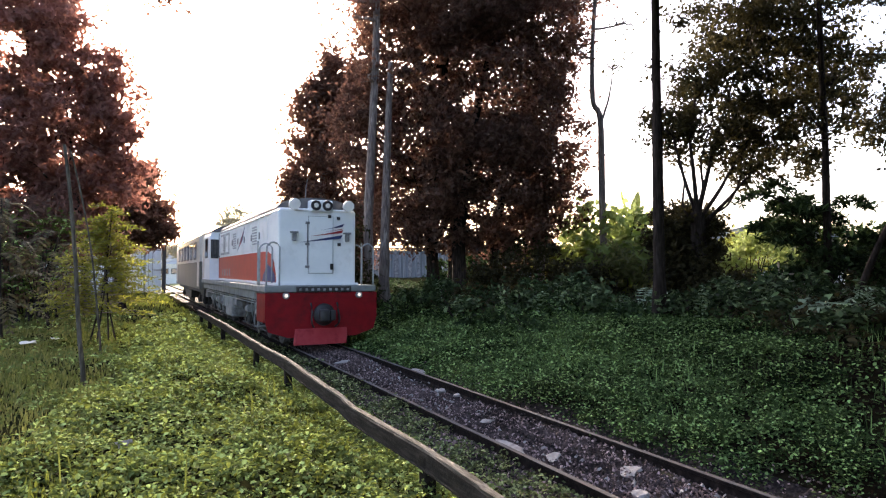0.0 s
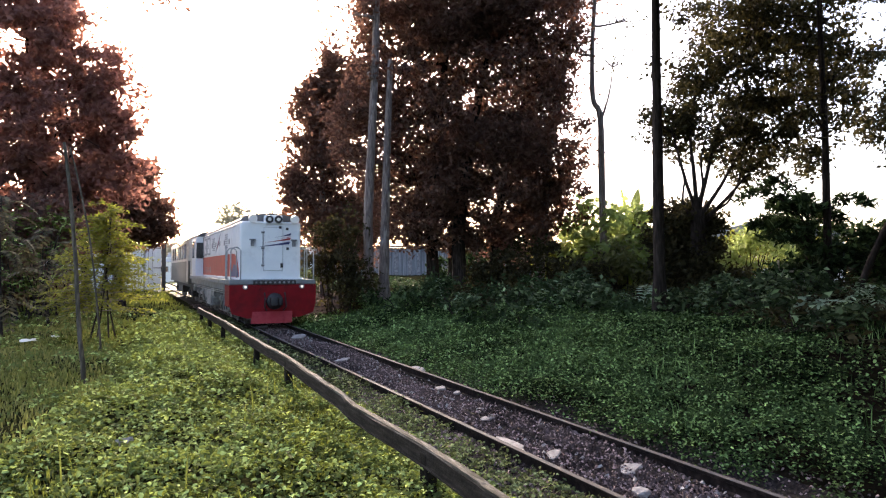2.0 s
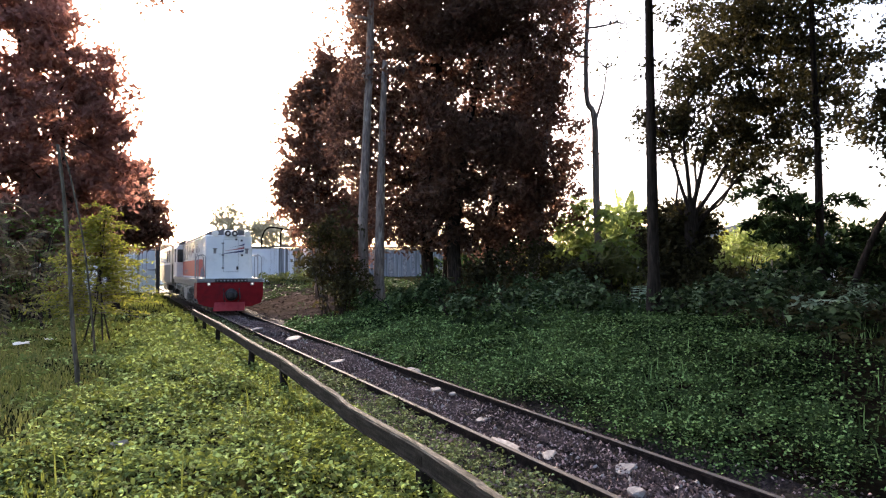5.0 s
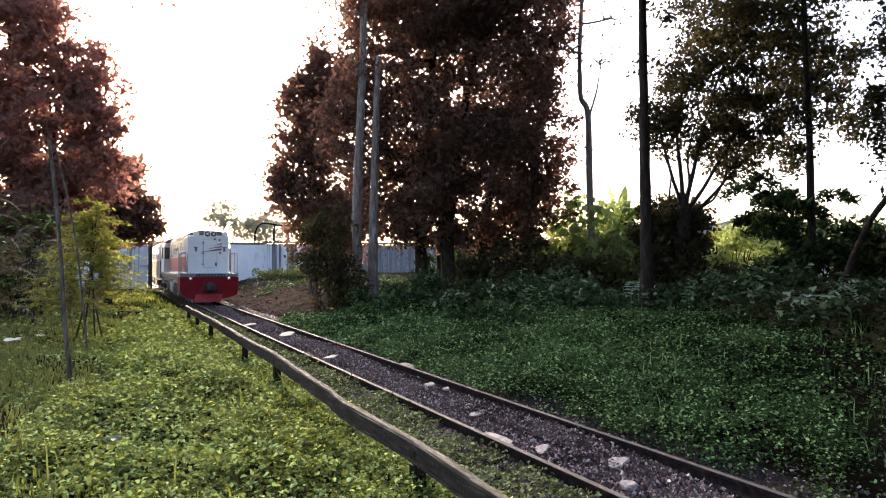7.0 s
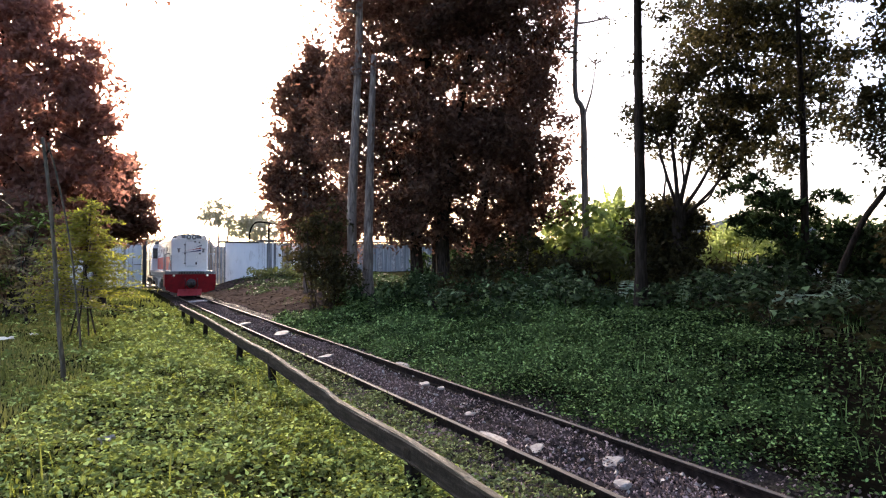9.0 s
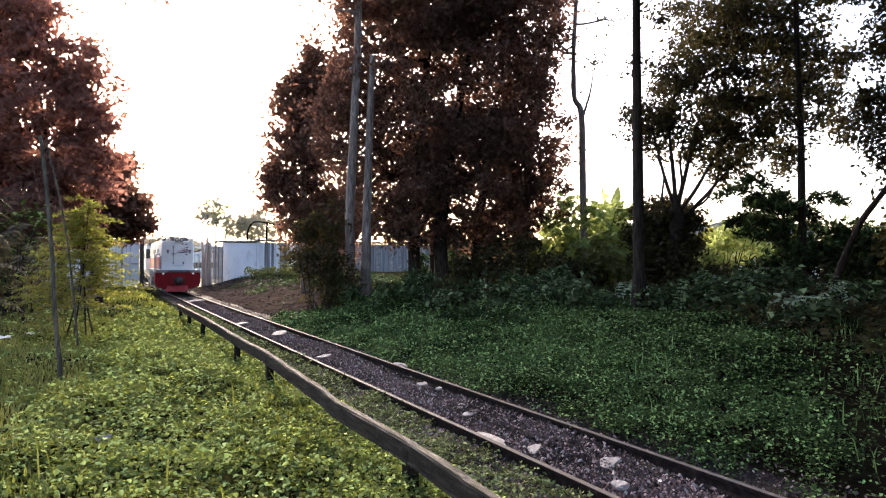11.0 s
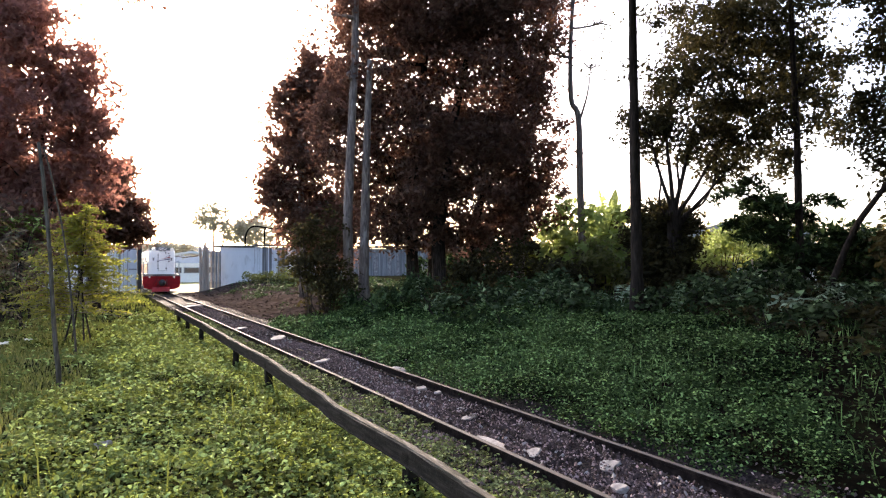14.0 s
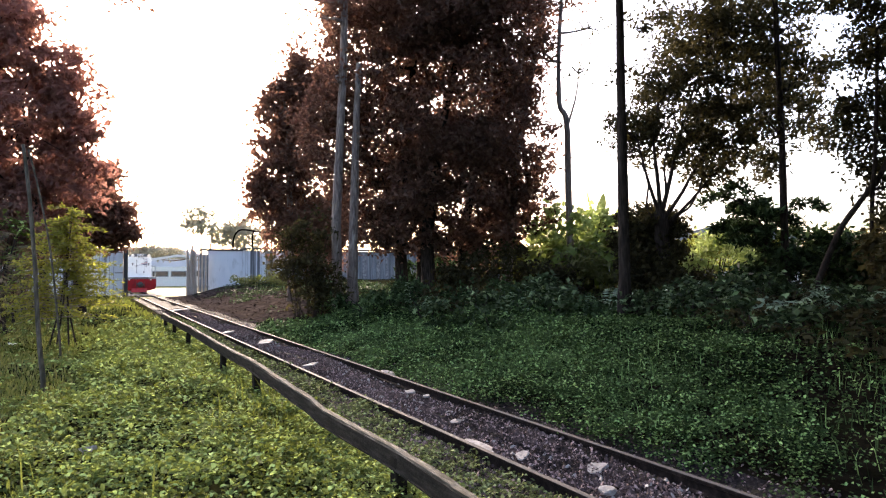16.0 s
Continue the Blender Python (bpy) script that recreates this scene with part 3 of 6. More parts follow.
# ---- diesel locomotive ----
def wheelset(parent, y, r=0.457):
    bm = bmesh.new()
    for sx in (-1, 1):
        rod(bm, (sx * 0.50, 0, 0), (sx * 0.53, 0, 0), r + 0.025, seg=28)
        rod(bm, (sx * 0.53, 0, 0), (sx * 0.64, 0, 0), r, seg=28)
        rod(bm, (sx * 0.64, 0, 0), (sx * 0.655, 0, 0), r * 0.82, r * 0.78, seg=28)
        for k in range(6):
            a = k * math.pi / 3
            rod(bm, (sx * 0.65, 0.2 * math.cos(a), 0.2 * math.sin(a)), (sx * 0.668, 0.2 * math.cos(a), 0.2 * math.sin(a)), 0.05, seg=8)
    rod(bm, (-0.72, 0, 0), (0.72, 0, 0), 0.08, seg=12)
    ob = part("wheelset", bm, M_GREY, parent, "greasy steel wheelset")
    ob.matrix_basis = pose(0, y, r)
    return ob


def bogie(parent, y0, y1, axles, steel):
    """Side frames, springs, axle boxes and brake rods round the axles."""
    for sx in (-1, 1):
        bm = bmesh.new()
        x0, x1 = sorted((sx * 0.78, sx * 0.9))
        box(bm, x0, x1, y0, y1, 0.62, 0.86, 0.03)
        box(bm, x0 - 0.02, x1 + 0.02, (y0 + y1) / 2 - 0.35, (y0 + y1) / 2 + 0.35, 0.42, 0.62, 0.03)
        for a in axles:
            box(bm, sx * 0.86 - 0.12, sx * 0.86 + 0.12, a - 0.17, a + 0.17, 0.3, 0.62, 0.04)
            rod(bm, (sx * 0.9, a, 0.457), (sx * 1.02, a, 0.457), 0.12, 0.1, 14)
            for d in (-0.3, 0.3):
                for k in range(4):
                    rod(bm, (sx * 0.9, a + d, 0.36 + 0.075 * k), (sx * 0.9, a + d, 0.4 + 0.075 * k), 0.075, seg=10)
            rod(bm, (sx * 0.98, a - 0.46, 0.3), (sx * 0.98, a - 0.36, 0.95), 0.028, seg=8)
            box(bm, sx * 0.75 - 0.07, sx * 0.75 + 0.07, a - 0.55, a - 0.46, 0.3, 0.66, 0.02)
        rod(bm, (sx * 0.97, y0, 0.3), (sx * 0.97, y1, 0.3), 0.022, seg=8)
        rod(bm, (sx * 1.0, y0 + 0.2, 1.02), (sx * 1.0, y1 - 0.2, 0.98), 0.03, seg=8)
        part("bogie_frame", bm, steel, parent)


def locomotive():
    t = thing("locomotive", "white diesel locomotive with red buffer beam and orange side band", "locomotive", pose(TRACK, 14.4, 0))
    # deck, beam and plough
    bm = bmesh.new()
    box(bm, -1.32, 1.32, 0.0, 13.55, 1.3, 1.45, 0.02)
    box(bm, -1.25, 1.25, 0.3, 13.3, 1.1, 1.3)
    part("deck", bm, M_DECK, t, "dull grey walkway deck")
    part("kick_plate", box(bmesh.new(), -1.0, 1.0, 0.36, 10.88, 1.452, 1.5, 0.004), M_WHITE, t, "white painted kick plate")
    bm = bmesh.new()
    out = [(-1.32, 1.29), (1.32, 1.29), (1.32, 0.72), (1.24, 0.42), (0.8, 0.27), (-0.8, 0.27), (-1.24, 0.42), (-1.32, 0.72)]
    extrude_y(bm, out, -0.05, 0.06)
    box(bm, -1.32, -1.27, 0.07, 0.95, 0.62, 1.27, 0.01)
    box(bm, 1.27, 1.32, 0.07, 0.95, 0.62, 1.27, 0.01)
    part("buffer_beam", bm, M_REDBEAM, t, "dark red steel buffer beam")
    bm = bmesh.new()
    f = [bm.verts.new(c) for c in ((-0.68, -0.26, 0.12), (0.5, -0.26, 0.12), (0.56, -0.07, 0.45), (-0.62, -0.07, 0.45), (-0.72, -0.2, 0.12), (0.54, -0.2, 0.12), (0.58, -0.051, 0.47), (-0.64, -0.051, 0.47))]
    for q in ((0, 1, 2, 3), (4, 7, 6, 5), (0, 4, 5, 1), (1, 5, 6, 2), (2, 6, 7, 3), (3, 7, 4, 0)):
        bm.faces.new([f[k] for k in q])
    part("plough", bm, M_PLOUGH, t, "faded red track plough")
    # coupler
    bm = bmesh.new()
    rod(bm, (0.03, -0.05, 0.78), (0.03, -0.12, 0.78), 0.26, 0.24, 24)
    box(bm, -0.09, 0.15, -0.34, -0.1, 0.67, 0.89, 0.03)
    box(bm, -0.17, 0.06, -0.48, -0.3, 0.64, 0.92, 0.04)
    box(bm, 0.08, 0.2, -0.45, -0.32, 0.66, 0.9, 0.03)
    for x in (-0.28, 0.34):
        tube(bm, smooth_pts([(x, -0.05, 1.05), (x, -0.16, 0.85), (x * 1.05, -0.18, 0.62), (x * 0.8, -0.12, 0.5)], 8), [0.022] * 8, 7)
    smooth(part("coupler", bm, M_BLACK, t, "black automatic coupler with hoses"))
    # socket strip and lamps on the beam
    strip = part("socket_strip", box(bmesh.new(), -0.62, 0.68, -0.075, -0.051, 1.3, 1.43, 0.008), M_BLACK, t)
    for i in range(9):
        part("socket", box(bmesh.new(), -0.56 + i * 0.14, -0.50 + i * 0.14, -0.1, -0.076, 1.33, 1.39, 0.008), M_TANK, strip)
    for sx in (-0.86, 0.86):
        bm = bmesh.new()
        rod(bm, (sx, -0.06, 1.23), (sx, -0.12, 1.23), 0.075, seg=18)
        lamp = part("marker_lamp", bm, M_GREY, t)
        bm = bmesh.new()
        rod(bm, (sx, -0.121, 1.23), (sx, -0.135, 1.23), 0.042, 0.03, 18)
        part("lens", bm, M_LAMP, lamp, "lit warm white lens")
    # hood
    HW, HT = 0.95, 3.28
    bm = bmesh.new()
    prof = [(-HW, 1.45), (HW, 1.45), (HW, HT - 0.06), (HW - 0.05, HT), (-HW + 0.05, HT), (-HW, HT - 0.06)]
    extrude_y(bm, prof, 0.42, 10.9)
    es = [e for e in bm.edges if all(abs(v.co.y - 0.42) < 1e-4 for v in e.verts) and max(v.co.z for v in e.verts) > 1.5]
    bmesh.ops.bevel(bm, geom=es, offset=0.07, segments=3, affect="EDGES", profile=0.5)
    part("hood", bm, M_WHITE, t, "white hood with dented sheet panels")
    bm = bmesh.new()
    arch = [(HW * 0.98 * math.cos(a), HT + 0.006 + 0.27 * math.sin(a)) for a in np.linspace(0, math.pi, 15)]
    extrude_y(bm, arch, 0.62, 10.9)
    roof = part("hood_roof", bm, M_ROOF, t, "sooty grey arched roof")
    for y in (3.0, 5.5, 8.3):
        bm = bmesh.new()
        rod(bm, (0, y, HT + 0.2), (0, y, HT + 0.34), 0.42, 0.4, 24)
        part("roof_fan", bm, M_ROOF, roof)
    # headlights
    hl = part("headlight_housing", box(bmesh.new(), -0.2, 0.34, 0.34, 0.66, 3.2, 3.48, 0.03), M_WHITE, t)
    for x in (-0.07, 0.21):
        bm = bmesh.new()
        rod(bm, (x, 0.345, 3.35), (x, 0.31, 3.35), 0.125, 0.12, 24)
        ring = part("bezel", bm, M_BLACK, hl)
        bm = bmesh.new()
        rod(bm, (x, 0.312, 3.35), (x, 0.30, 3.35), 0.06, 0.045, 20)
        part("lens", bm, M_LENS, hl, "unlit glass headlight lens")
    for x in (-0.58, 0.73):
        bm = bmesh.new()
        rod(bm, (x, 0.36, 3.36), (x, 0.30, 3.36), 0.14, 0.132, 26)
        rod(bm, (x, 0.5, 3.3), (x, 0.36, 3.34), 0.05, seg=10)
        box(bm, min(x, x * 0.4), max(x, x * 0.4), 0.42, 0.47, 3.2, 3.24)
        part("signal_disc", bm, M_LENS, t, "pale round signal disc")
    # nose door with hinges, lock and brackets
    door = part("nose_door", box(bmesh.new(), -0.22, 0.36, 0.395, 0.425, 1.74, 3.08, 0.012), M_WHITE, t)
    for x0, x1, z0, z1 in ((-0.235, -0.222, 1.72, 3.1), (0.362, 0.375, 1.72, 3.1), (-0.222, 0.362, 3.09, 3.1), (-0.222, 0.362, 1.72, 1.732)):
        part("gap", box(bmesh.new(), x0, x1, 0.408, 0.424, z0, z1), M_WHITELINE, door)
    bm = bmesh.new()
    rod(bm, (-0.26, 0.385, 1.85), (-0.26, 0.385, 2.95), 0.012, seg=8)
    for z in (1.86, 2.4, 2.9):
        box(bm, -0.31, -0.21, 0.375, 0.4, z, z + 0.06, 0.006)
    part("hinge", bm, M_GREY, door)
    part("lock", box(bmesh.new(), 0.29, 0.37, 0.35, 0.394, 1.82, 1.96, 0.01), M_BLACK, door)
    for x, z in ((-0.58, 2.6), (0.71, 2.6)):
        bm = bmesh.new()
        box(bm, x - 0.05, x + 0.05, 0.33, 0.42, z - 0.1, z + 0.08, 0.015)
        box(bm, x - 0.09, x + 0.09, 0.3, 0.42, z + 0.08, z + 0.12, 0.01)
        part("lamp_bracket", bm, M_GREY, t)
    for x, z in ((0.28, 3.09), (0.5, 3.05), (0.52, 2.42)):
        part("catch", box(bmesh.new(), x - 0.04, x + 0.04, 0.385, 0.419, z - 0.03, z + 0.05, 0.006), M_BLACK, t)
    # slanting stripes on the nose, plain shapes
    for k, (x0, x1, z0, z1, h, m) in enumerate([(-0.46, 0.56, 2.46, 2.6, 0.06, M_BLUE), (-0.2, 0.58, 2.61, 2.73, 0.05, M_STRIPERED), (0.04, 0.6, 2.77, 2.88, 0.055, M_BLUE), (0.14, 0.58, 2.72, 2.8, 0.02, M_STRIPERED)]):
        bm = bmesh.new()
        a = [(x0, z0), (x1, z1 - h / 2), (x1 + 0.04, z1 + h), (x0 + 0.3, z0 + 0.055)]
        extrude_y(bm, a, 0.386, 0.391)
        part("nose_stripe", bm, m, t)
    # side bands, doors, grilles
    for sx in (-1, 1):
        lo, hi = sorted((sx * (HW + 0.002), sx * (HW + 0.012)))
        part("side_band", box(bmesh.new(), lo, hi, 2.2, 10.89, 1.52, 2.28), M_ORANGE, t, "orange red painted band")
        flash = lambda v, a, b: extrude_y(bmesh.new(), [(-y, z) for y, z in v], a, b)
        curve = [(2.19, 1.52), (0.55, 1.52), (0.62, 1.75), (0.8, 2.0), (1.1, 2.18), (1.5, 2.27), (2.19, 2.28)]
        ob = part("red_flash", flash(curve, *sorted((-sx * (HW + 0.002), -sx * (HW + 0.012)))), M_ORANGE, t)
        ob.matrix_basis = Matrix(((0, -1, 0, 0), (-1, 0, 0, 0), (0, 0, 1, 0), (0, 0, 0, 1)))
        bm = flash([(2.19, 1.53), (0.56, 1.53), (0.66, 1.7), (1.0, 1.86), (1.5, 1.95), (2.0, 1.72)], *sorted((-sx * (HW + 0.013), -sx * (HW + 0.018))))
        part("blue_flash", bm, M_BLUE, t).matrix_basis = Matrix(((0, -1, 0, 0), (-1, 0, 0, 0), (0, 0, 1, 0), (0, 0, 0, 1)))
        for i in range(8):
            y = 1.6 + i * 1.2
            lo2, hi2 = sorted((sx * (HW + 0.002), sx * (HW + 0.016)))
            d = part("side_door", box(bmesh.new(), lo2, hi2, y, y + 1.1, 2.36, 3.1, 0.004), M_WHITE, t)
            lo3, hi3 = sorted((sx * (HW + 0.016), sx * (HW + 0.04)))
            part("latch", box(bmesh.new(), lo3, hi3, y + 0.95, y + 1.02, 2.62, 2.8, 0.005), M_GREY, d)
            if i in (1, 4, 6):
                for k in range(7):
                    part("louvre", box(bmesh.new(), lo3, hi3, y + 0.2, y + 0.8, 2.5 + k * 0.075, 2.54 + k * 0.075), M_WHITELINE, d)
        # slanting stripes and tall framed panels on the hood side
        for k, (ya, za, zb, m) in enumerate(((6.3, 2.42, 2.78, M_BLUE), (6.0, 2.52, 2.92, M_STRIPERED), (5.7, 2.6, 3.06, M_BLUE))):
            bm = flash([(ya, za), (ya - 0.7, zb), (ya - 0.75, zb + 0.06), (ya - 0.35, za + 0.12)], *sorted((-sx * (HW + 0.017), -sx * (HW + 0.022))))
            part("side_stripe", bm, m, t).matrix_basis = Matrix(((0, -1, 0, 0), (-1, 0, 0, 0), (0, 0, 1, 0), (0, 0, 0, 1)))
        for y in (8.1, 9.3):
            fr = part("panel_frame", box(bmesh.new(), *sorted((sx * (HW + 0.017), sx * (HW + 0.03))), y, y + 0.95, 2.36, 3.1, 0.005), M_WHITELINE, t)
            part("inset", box(bmesh.new(), *sorted((sx * (HW + 0.031), sx * (HW + 0.036))), y + 0.14, y + 0.81, 2.44, 3.02), M_WHITE, fr)
        part("corner_post", box(bmesh.new(), *sorted((sx * (HW + 0.002), sx * (HW + 0.03))), 10.74, 10.86, 2.3, 3.2, 0.004), M_GREY, t)
        for i in range(12):
            part("gutter", box(bmesh.new(), *sorted((sx * (HW + 0.002), sx * (HW + 0.05))), 1.3 + i * 0.78, 1.75 + i * 0.78, 3.17, 3.2), M_WHITELINE, t)
        # plain bars for the running number on the band
        for i in range(5):
            part("lettering_bar", box(bmesh.new(), *sorted((sx * (HW + 0.013), sx * (HW + 0.016))), 8.0 + i * 0.42, 8.12 + i * 0.42, 1.62, 1.86), M_TANK, t)
        # hand rails at the corners
        for y in (0.06, 0.9):
            bm = bmesh.new()
            xa, xb = sx * 1.27, sx * 0.98
            tube(bm, smooth_pts([(xa, y, 1.45), (xa, y, 2.15), (xa * 0.985, y, 2.36), ((xa + xb) / 2, y, 2.44), (xb * 1.01, y, 2.36), (xb, y, 2.15), (xb, y, 1.45)], 26), [0.02] * 26, 8)
            smooth(part("handrail", bm, M_STEELRAIL, t, "painted tubular handrail"))
        part("stanchion", rod(bmesh.new(), (sx * 1.29, 0.98, 1.45), (sx * 1.29, 0.98, 2.5), 0.022, seg=8), M_STEELRAIL, t)
        bm = bmesh.new()
        for z in (0.45, 0.75, 1.05):
            box(bm, min(sx * 1.05, sx * 1.3), max(sx * 1.05, sx * 1.3), 0.97, 1.35, z, z + 0.03, 0.005)
        box(bm, min(sx * 1.28, sx * 1.3), max(sx * 1.28, sx * 1.3), 0.95, 0.97, 0.42, 1.3)
        box(bm, min(sx * 1.28, sx * 1.3), max(sx * 1.28, sx * 1.3), 1.36, 1.38, 0.42, 1.3)
        part("step", bm, M_GREY, t)
    # cab at the far end
    bm = bmesh.new()
    extrude_y(bm, [(-1.29, 1.45), (1.29, 1.45), (1.29, 3.08), (1.2, 3.25), (-1.2, 3.25), (-1.29, 3.08)], 10.9, 13.5)
    cab = part("cab", bm, M_WHITE, t, "white full-width driver's cab")
    bm = bmesh.new()
    extrude_y(bm, [(1.22 * math.cos(a), 3.256 + 0.32 * math.sin(a)) for a in np.linspace(0, math.pi, 15)], 10.85, 13.55)
    part("roof", bm, M_ROOF, cab)
    for sx in (-1, 1):
        part("window_frame", box(bmesh.new(), *sorted((sx * 1.291, sx * 1.305)), 11.55, 12.38, 2.28, 3.06, 0.006), M_BLACK, cab)
        part("pane", box(bmesh.new(), *sorted((sx * 1.305, sx * 1.312)), 11.62, 12.31, 2.35, 2.99), M_GLASS, cab)
        part("cab_door", box(bmesh.new(), *sorted((sx * 1.291, sx * 1.3)), 12.72, 13.32, 1.5, 3.1, 0.004), M_CREAM, cab)
        x0, x1 = sorted((sx * 0.98, sx * 1.26))
        part("pane", box(bmesh.new(), x0, x1, 10.86, 10.898, 2.26, 2.98, 0.012), M_GLASS, cab)
    # roof antenna
    bm = bmesh.new()
    tube(bm, [(0.1, 2.0, 3.5), (0.1, 2.0, 3.95), (0.14, 2.0, 4.2)], [0.015, 0.012, 0.008], 6)
    part("antenna", bm, M_GREY, t)
    # running gear
    part("main_frame", box(bmesh.new(), -0.42, 0.42, 0.8, 13.0, 0.5, 1.09), M_BLACK, t)
    # added black backing plates imitate the deep shade between underframe parts
    for sx in (-1, 1):
        part("shade_plate", box(bmesh.new(), *sorted((sx * 0.69, sx * 0.71)), 0.7, 13.0, 0.52, 1.09), M_BLACK, t)
    wheels = []
    for y0, y1, ax in ((0.75, 5.0, (1.35, 2.85, 4.35)), (8.6, 12.9, (9.25, 10.75, 12.25))):
        bogie(t, y0, y1, ax, M_IRON)
        wheels += [wheelset(t, a) for a in ax]
    bm = bmesh.new()
    box(bm, -1.18, 1.18, 5.9, 7.3, 0.36, 0.98, 0.08, 3)
    tank = part("fuel_tank", bm, M_TANK, t, "light grey fuel tank")
    for sx in (-1, 1):
        part("air_reservoir", rod(bmesh.new(), (sx * 1.0, 5.1, 0.85), (sx * 1.0, 5.95, 0.85), 0.16, seg=14), M_GREY, t)
        part("air_reservoir", rod(bmesh.new(), (sx * 1.05, 8.25, 0.8), (sx * 1.05, 8.6, 0.8), 0.18, seg=14), M_GREY, t)
    rg = random.Random(6)
    for sx in (-1, 1):
        for y, z in ((0.98, 0.86), (5.15, 0.92), (8.5, 0.9), (12.9, 0.88)):
            part("sand_box", box(bmesh.new(), *sorted((sx * 0.92, sx * 1.16)), y, y + 0.34, z - 0.16, z + 0.16, 0.03), M_TANK, t)
        for y in (1.7, 3.3, 9.7, 11.2):
            part("brake_cylinder", rod(bmesh.new(), (sx * 1.04, y, 0.78), (sx * 1.04, y + 0.5, 0.74), 0.11, 0.1, 14), M_TANK, t)
            part("brake_rod", rod(bmesh.new(), (sx * 1.04, y + 0.5, 0.74), (sx * 1.0, y + 0.95, 0.5), 0.02, seg=7), M_STEELRAIL, t)
        for k in range(11):
            y = 1.2 + 0.33 * k if k < 6 else 9.0 + 0.62 * (k - 6)
            z = rg.uniform(0.3, 0.5)
            pts = [(sx * 1.08, y, 1.08), (sx * rg.uniform(1.05, 1.12), y + rg.uniform(-.1, .1), 0.8), (sx * 1.02, y + rg.uniform(-.2, .2), z)]
            part("hose", tube(bmesh.new(), smooth_pts(pts, 8), [rg.uniform(0.016, 0.028)] * 8, 7), rg.choice((M_STEELRAIL, M_BLACK, M_TANK)), t)
        for z in (1.03, 0.97):
            part("air_pipe", rod(bmesh.new(), (sx * 1.15, 1.0, z), (sx * 1.15, 12.9, z), 0.018, seg=7), M_STEELRAIL, t)
        for y in (7.5, 7.95):
            part("valve_box", box(bmesh.new(), *sorted((sx * 0.9, sx * 1.14)), y, y + 0.3, 0.62, 0.96, 0.02), M_TANK, t)
    return t, wheels


def coach():
    t = thing("passenger_coach", "olive grey and cream passenger coach with curtained windows", "railway coach", pose(TRACK, 28.9, 0))
    L, Wd = 14.4, 1.3
    bm = bmesh.new()
    box(bm, -Wd, Wd, 0, L, 1.0, 2.2, 0.03)
    part("lower_body", bm, M_COACH, t, "olive grey lower body")
    bm = bmesh.new()
    box(bm, -Wd + 0.006, Wd - 0.006, 0.006, L - 0.006, 2.19, 3.22)
    part("upper_body", bm, M_CREAM, t, "cream window band")
    bm = bmesh.new()
    extrude_y(bm, [(Wd * math.cos(a), 3.226 + 0.4 * math.sin(a)) for a in np.linspace(0, math.pi, 17)], -0.06, L + 0.06)
    roof = part("roof", bm, M_CREAM, t, "pale arched roof")
    for i in range(5):
        bm = bmesh.new()
        rod(bm, (0, 1.6 + i * 2.8, 3.58), (0, 1.6 + i * 2.8, 3.74), 0.16, 0.12, 14)
        part("roof_vent", bm, M_GREY, roof)
    for sx in (-1, 1):
        for i in range(6):
            y = 1.55 + i * 1.95
            fr = part("window", box(bmesh.new(), *sorted((sx * (Wd - 0.004), sx * (Wd + 0.01))), y, y + 1.25, 2.3, 3.1, 0.005), M_COACH, t)
            part("pane", box(bmesh.new(), *sorted((sx * (Wd + 0.01), sx * (Wd + 0.015))), y + 0.07, y + 1.18, 2.37, 3.03), M_GLASS, fr)
            part("glazing_bar", box(bmesh.new(), *sorted((sx * (Wd + 0.015), sx * (Wd + 0.022))), y + 0.6, y + 0.65, 2.37, 3.03), M_CREAM, fr)
        for y in (0.3, L - 1.05):
            part("side_door", box(bmesh.new(), *sorted((sx * (Wd + 0.001), sx * (Wd + 0.012))), y, y + 0.75, 1.1, 3.1, 0.004), M_CREAM, t)
        part("waist_rail", box(bmesh.new(), *sorted((sx * (Wd + 0.001), sx * (Wd + 0.02))), 0.02, L - 0.02, 2.17, 2.23), M_CREAM, t)
    part("gangway", box(bmesh.new(), -0.45, 0.45, -0.28, -0.002, 1.1, 3.1, 0.04), M_BLACK, t)
    part("gangway", box(bmesh.new(), -0.45, 0.45, L + 0.002, L + 0.28, 1.1, 3.1, 0.04), M_BLACK, t)
    part("underframe", box(bmesh.new(), -1.1, 1.1, 0.05, L - 0.05, 0.82, 0.99), M_BLACK, t)
    part("equipment_box", box(bmesh.new(), -1.15, 1.15, 5.6, 8.8, 0.42, 0.815, 0.03), M_BLACK, t)
    wheels = []
    for y0, y1, ax in ((1.0, 3.9, (1.5, 3.4)), (10.5, 13.4, (11.0, 12.9))):
        bogie(t, y0, y1, ax, M_BLACK)
        wheels += [wheelset(t, a, 0.4) for a in ax]
    return t, wheels


LOCO, LOCO_WHEELS = locomotive()
COACH, COACH_WHEELS = coach()


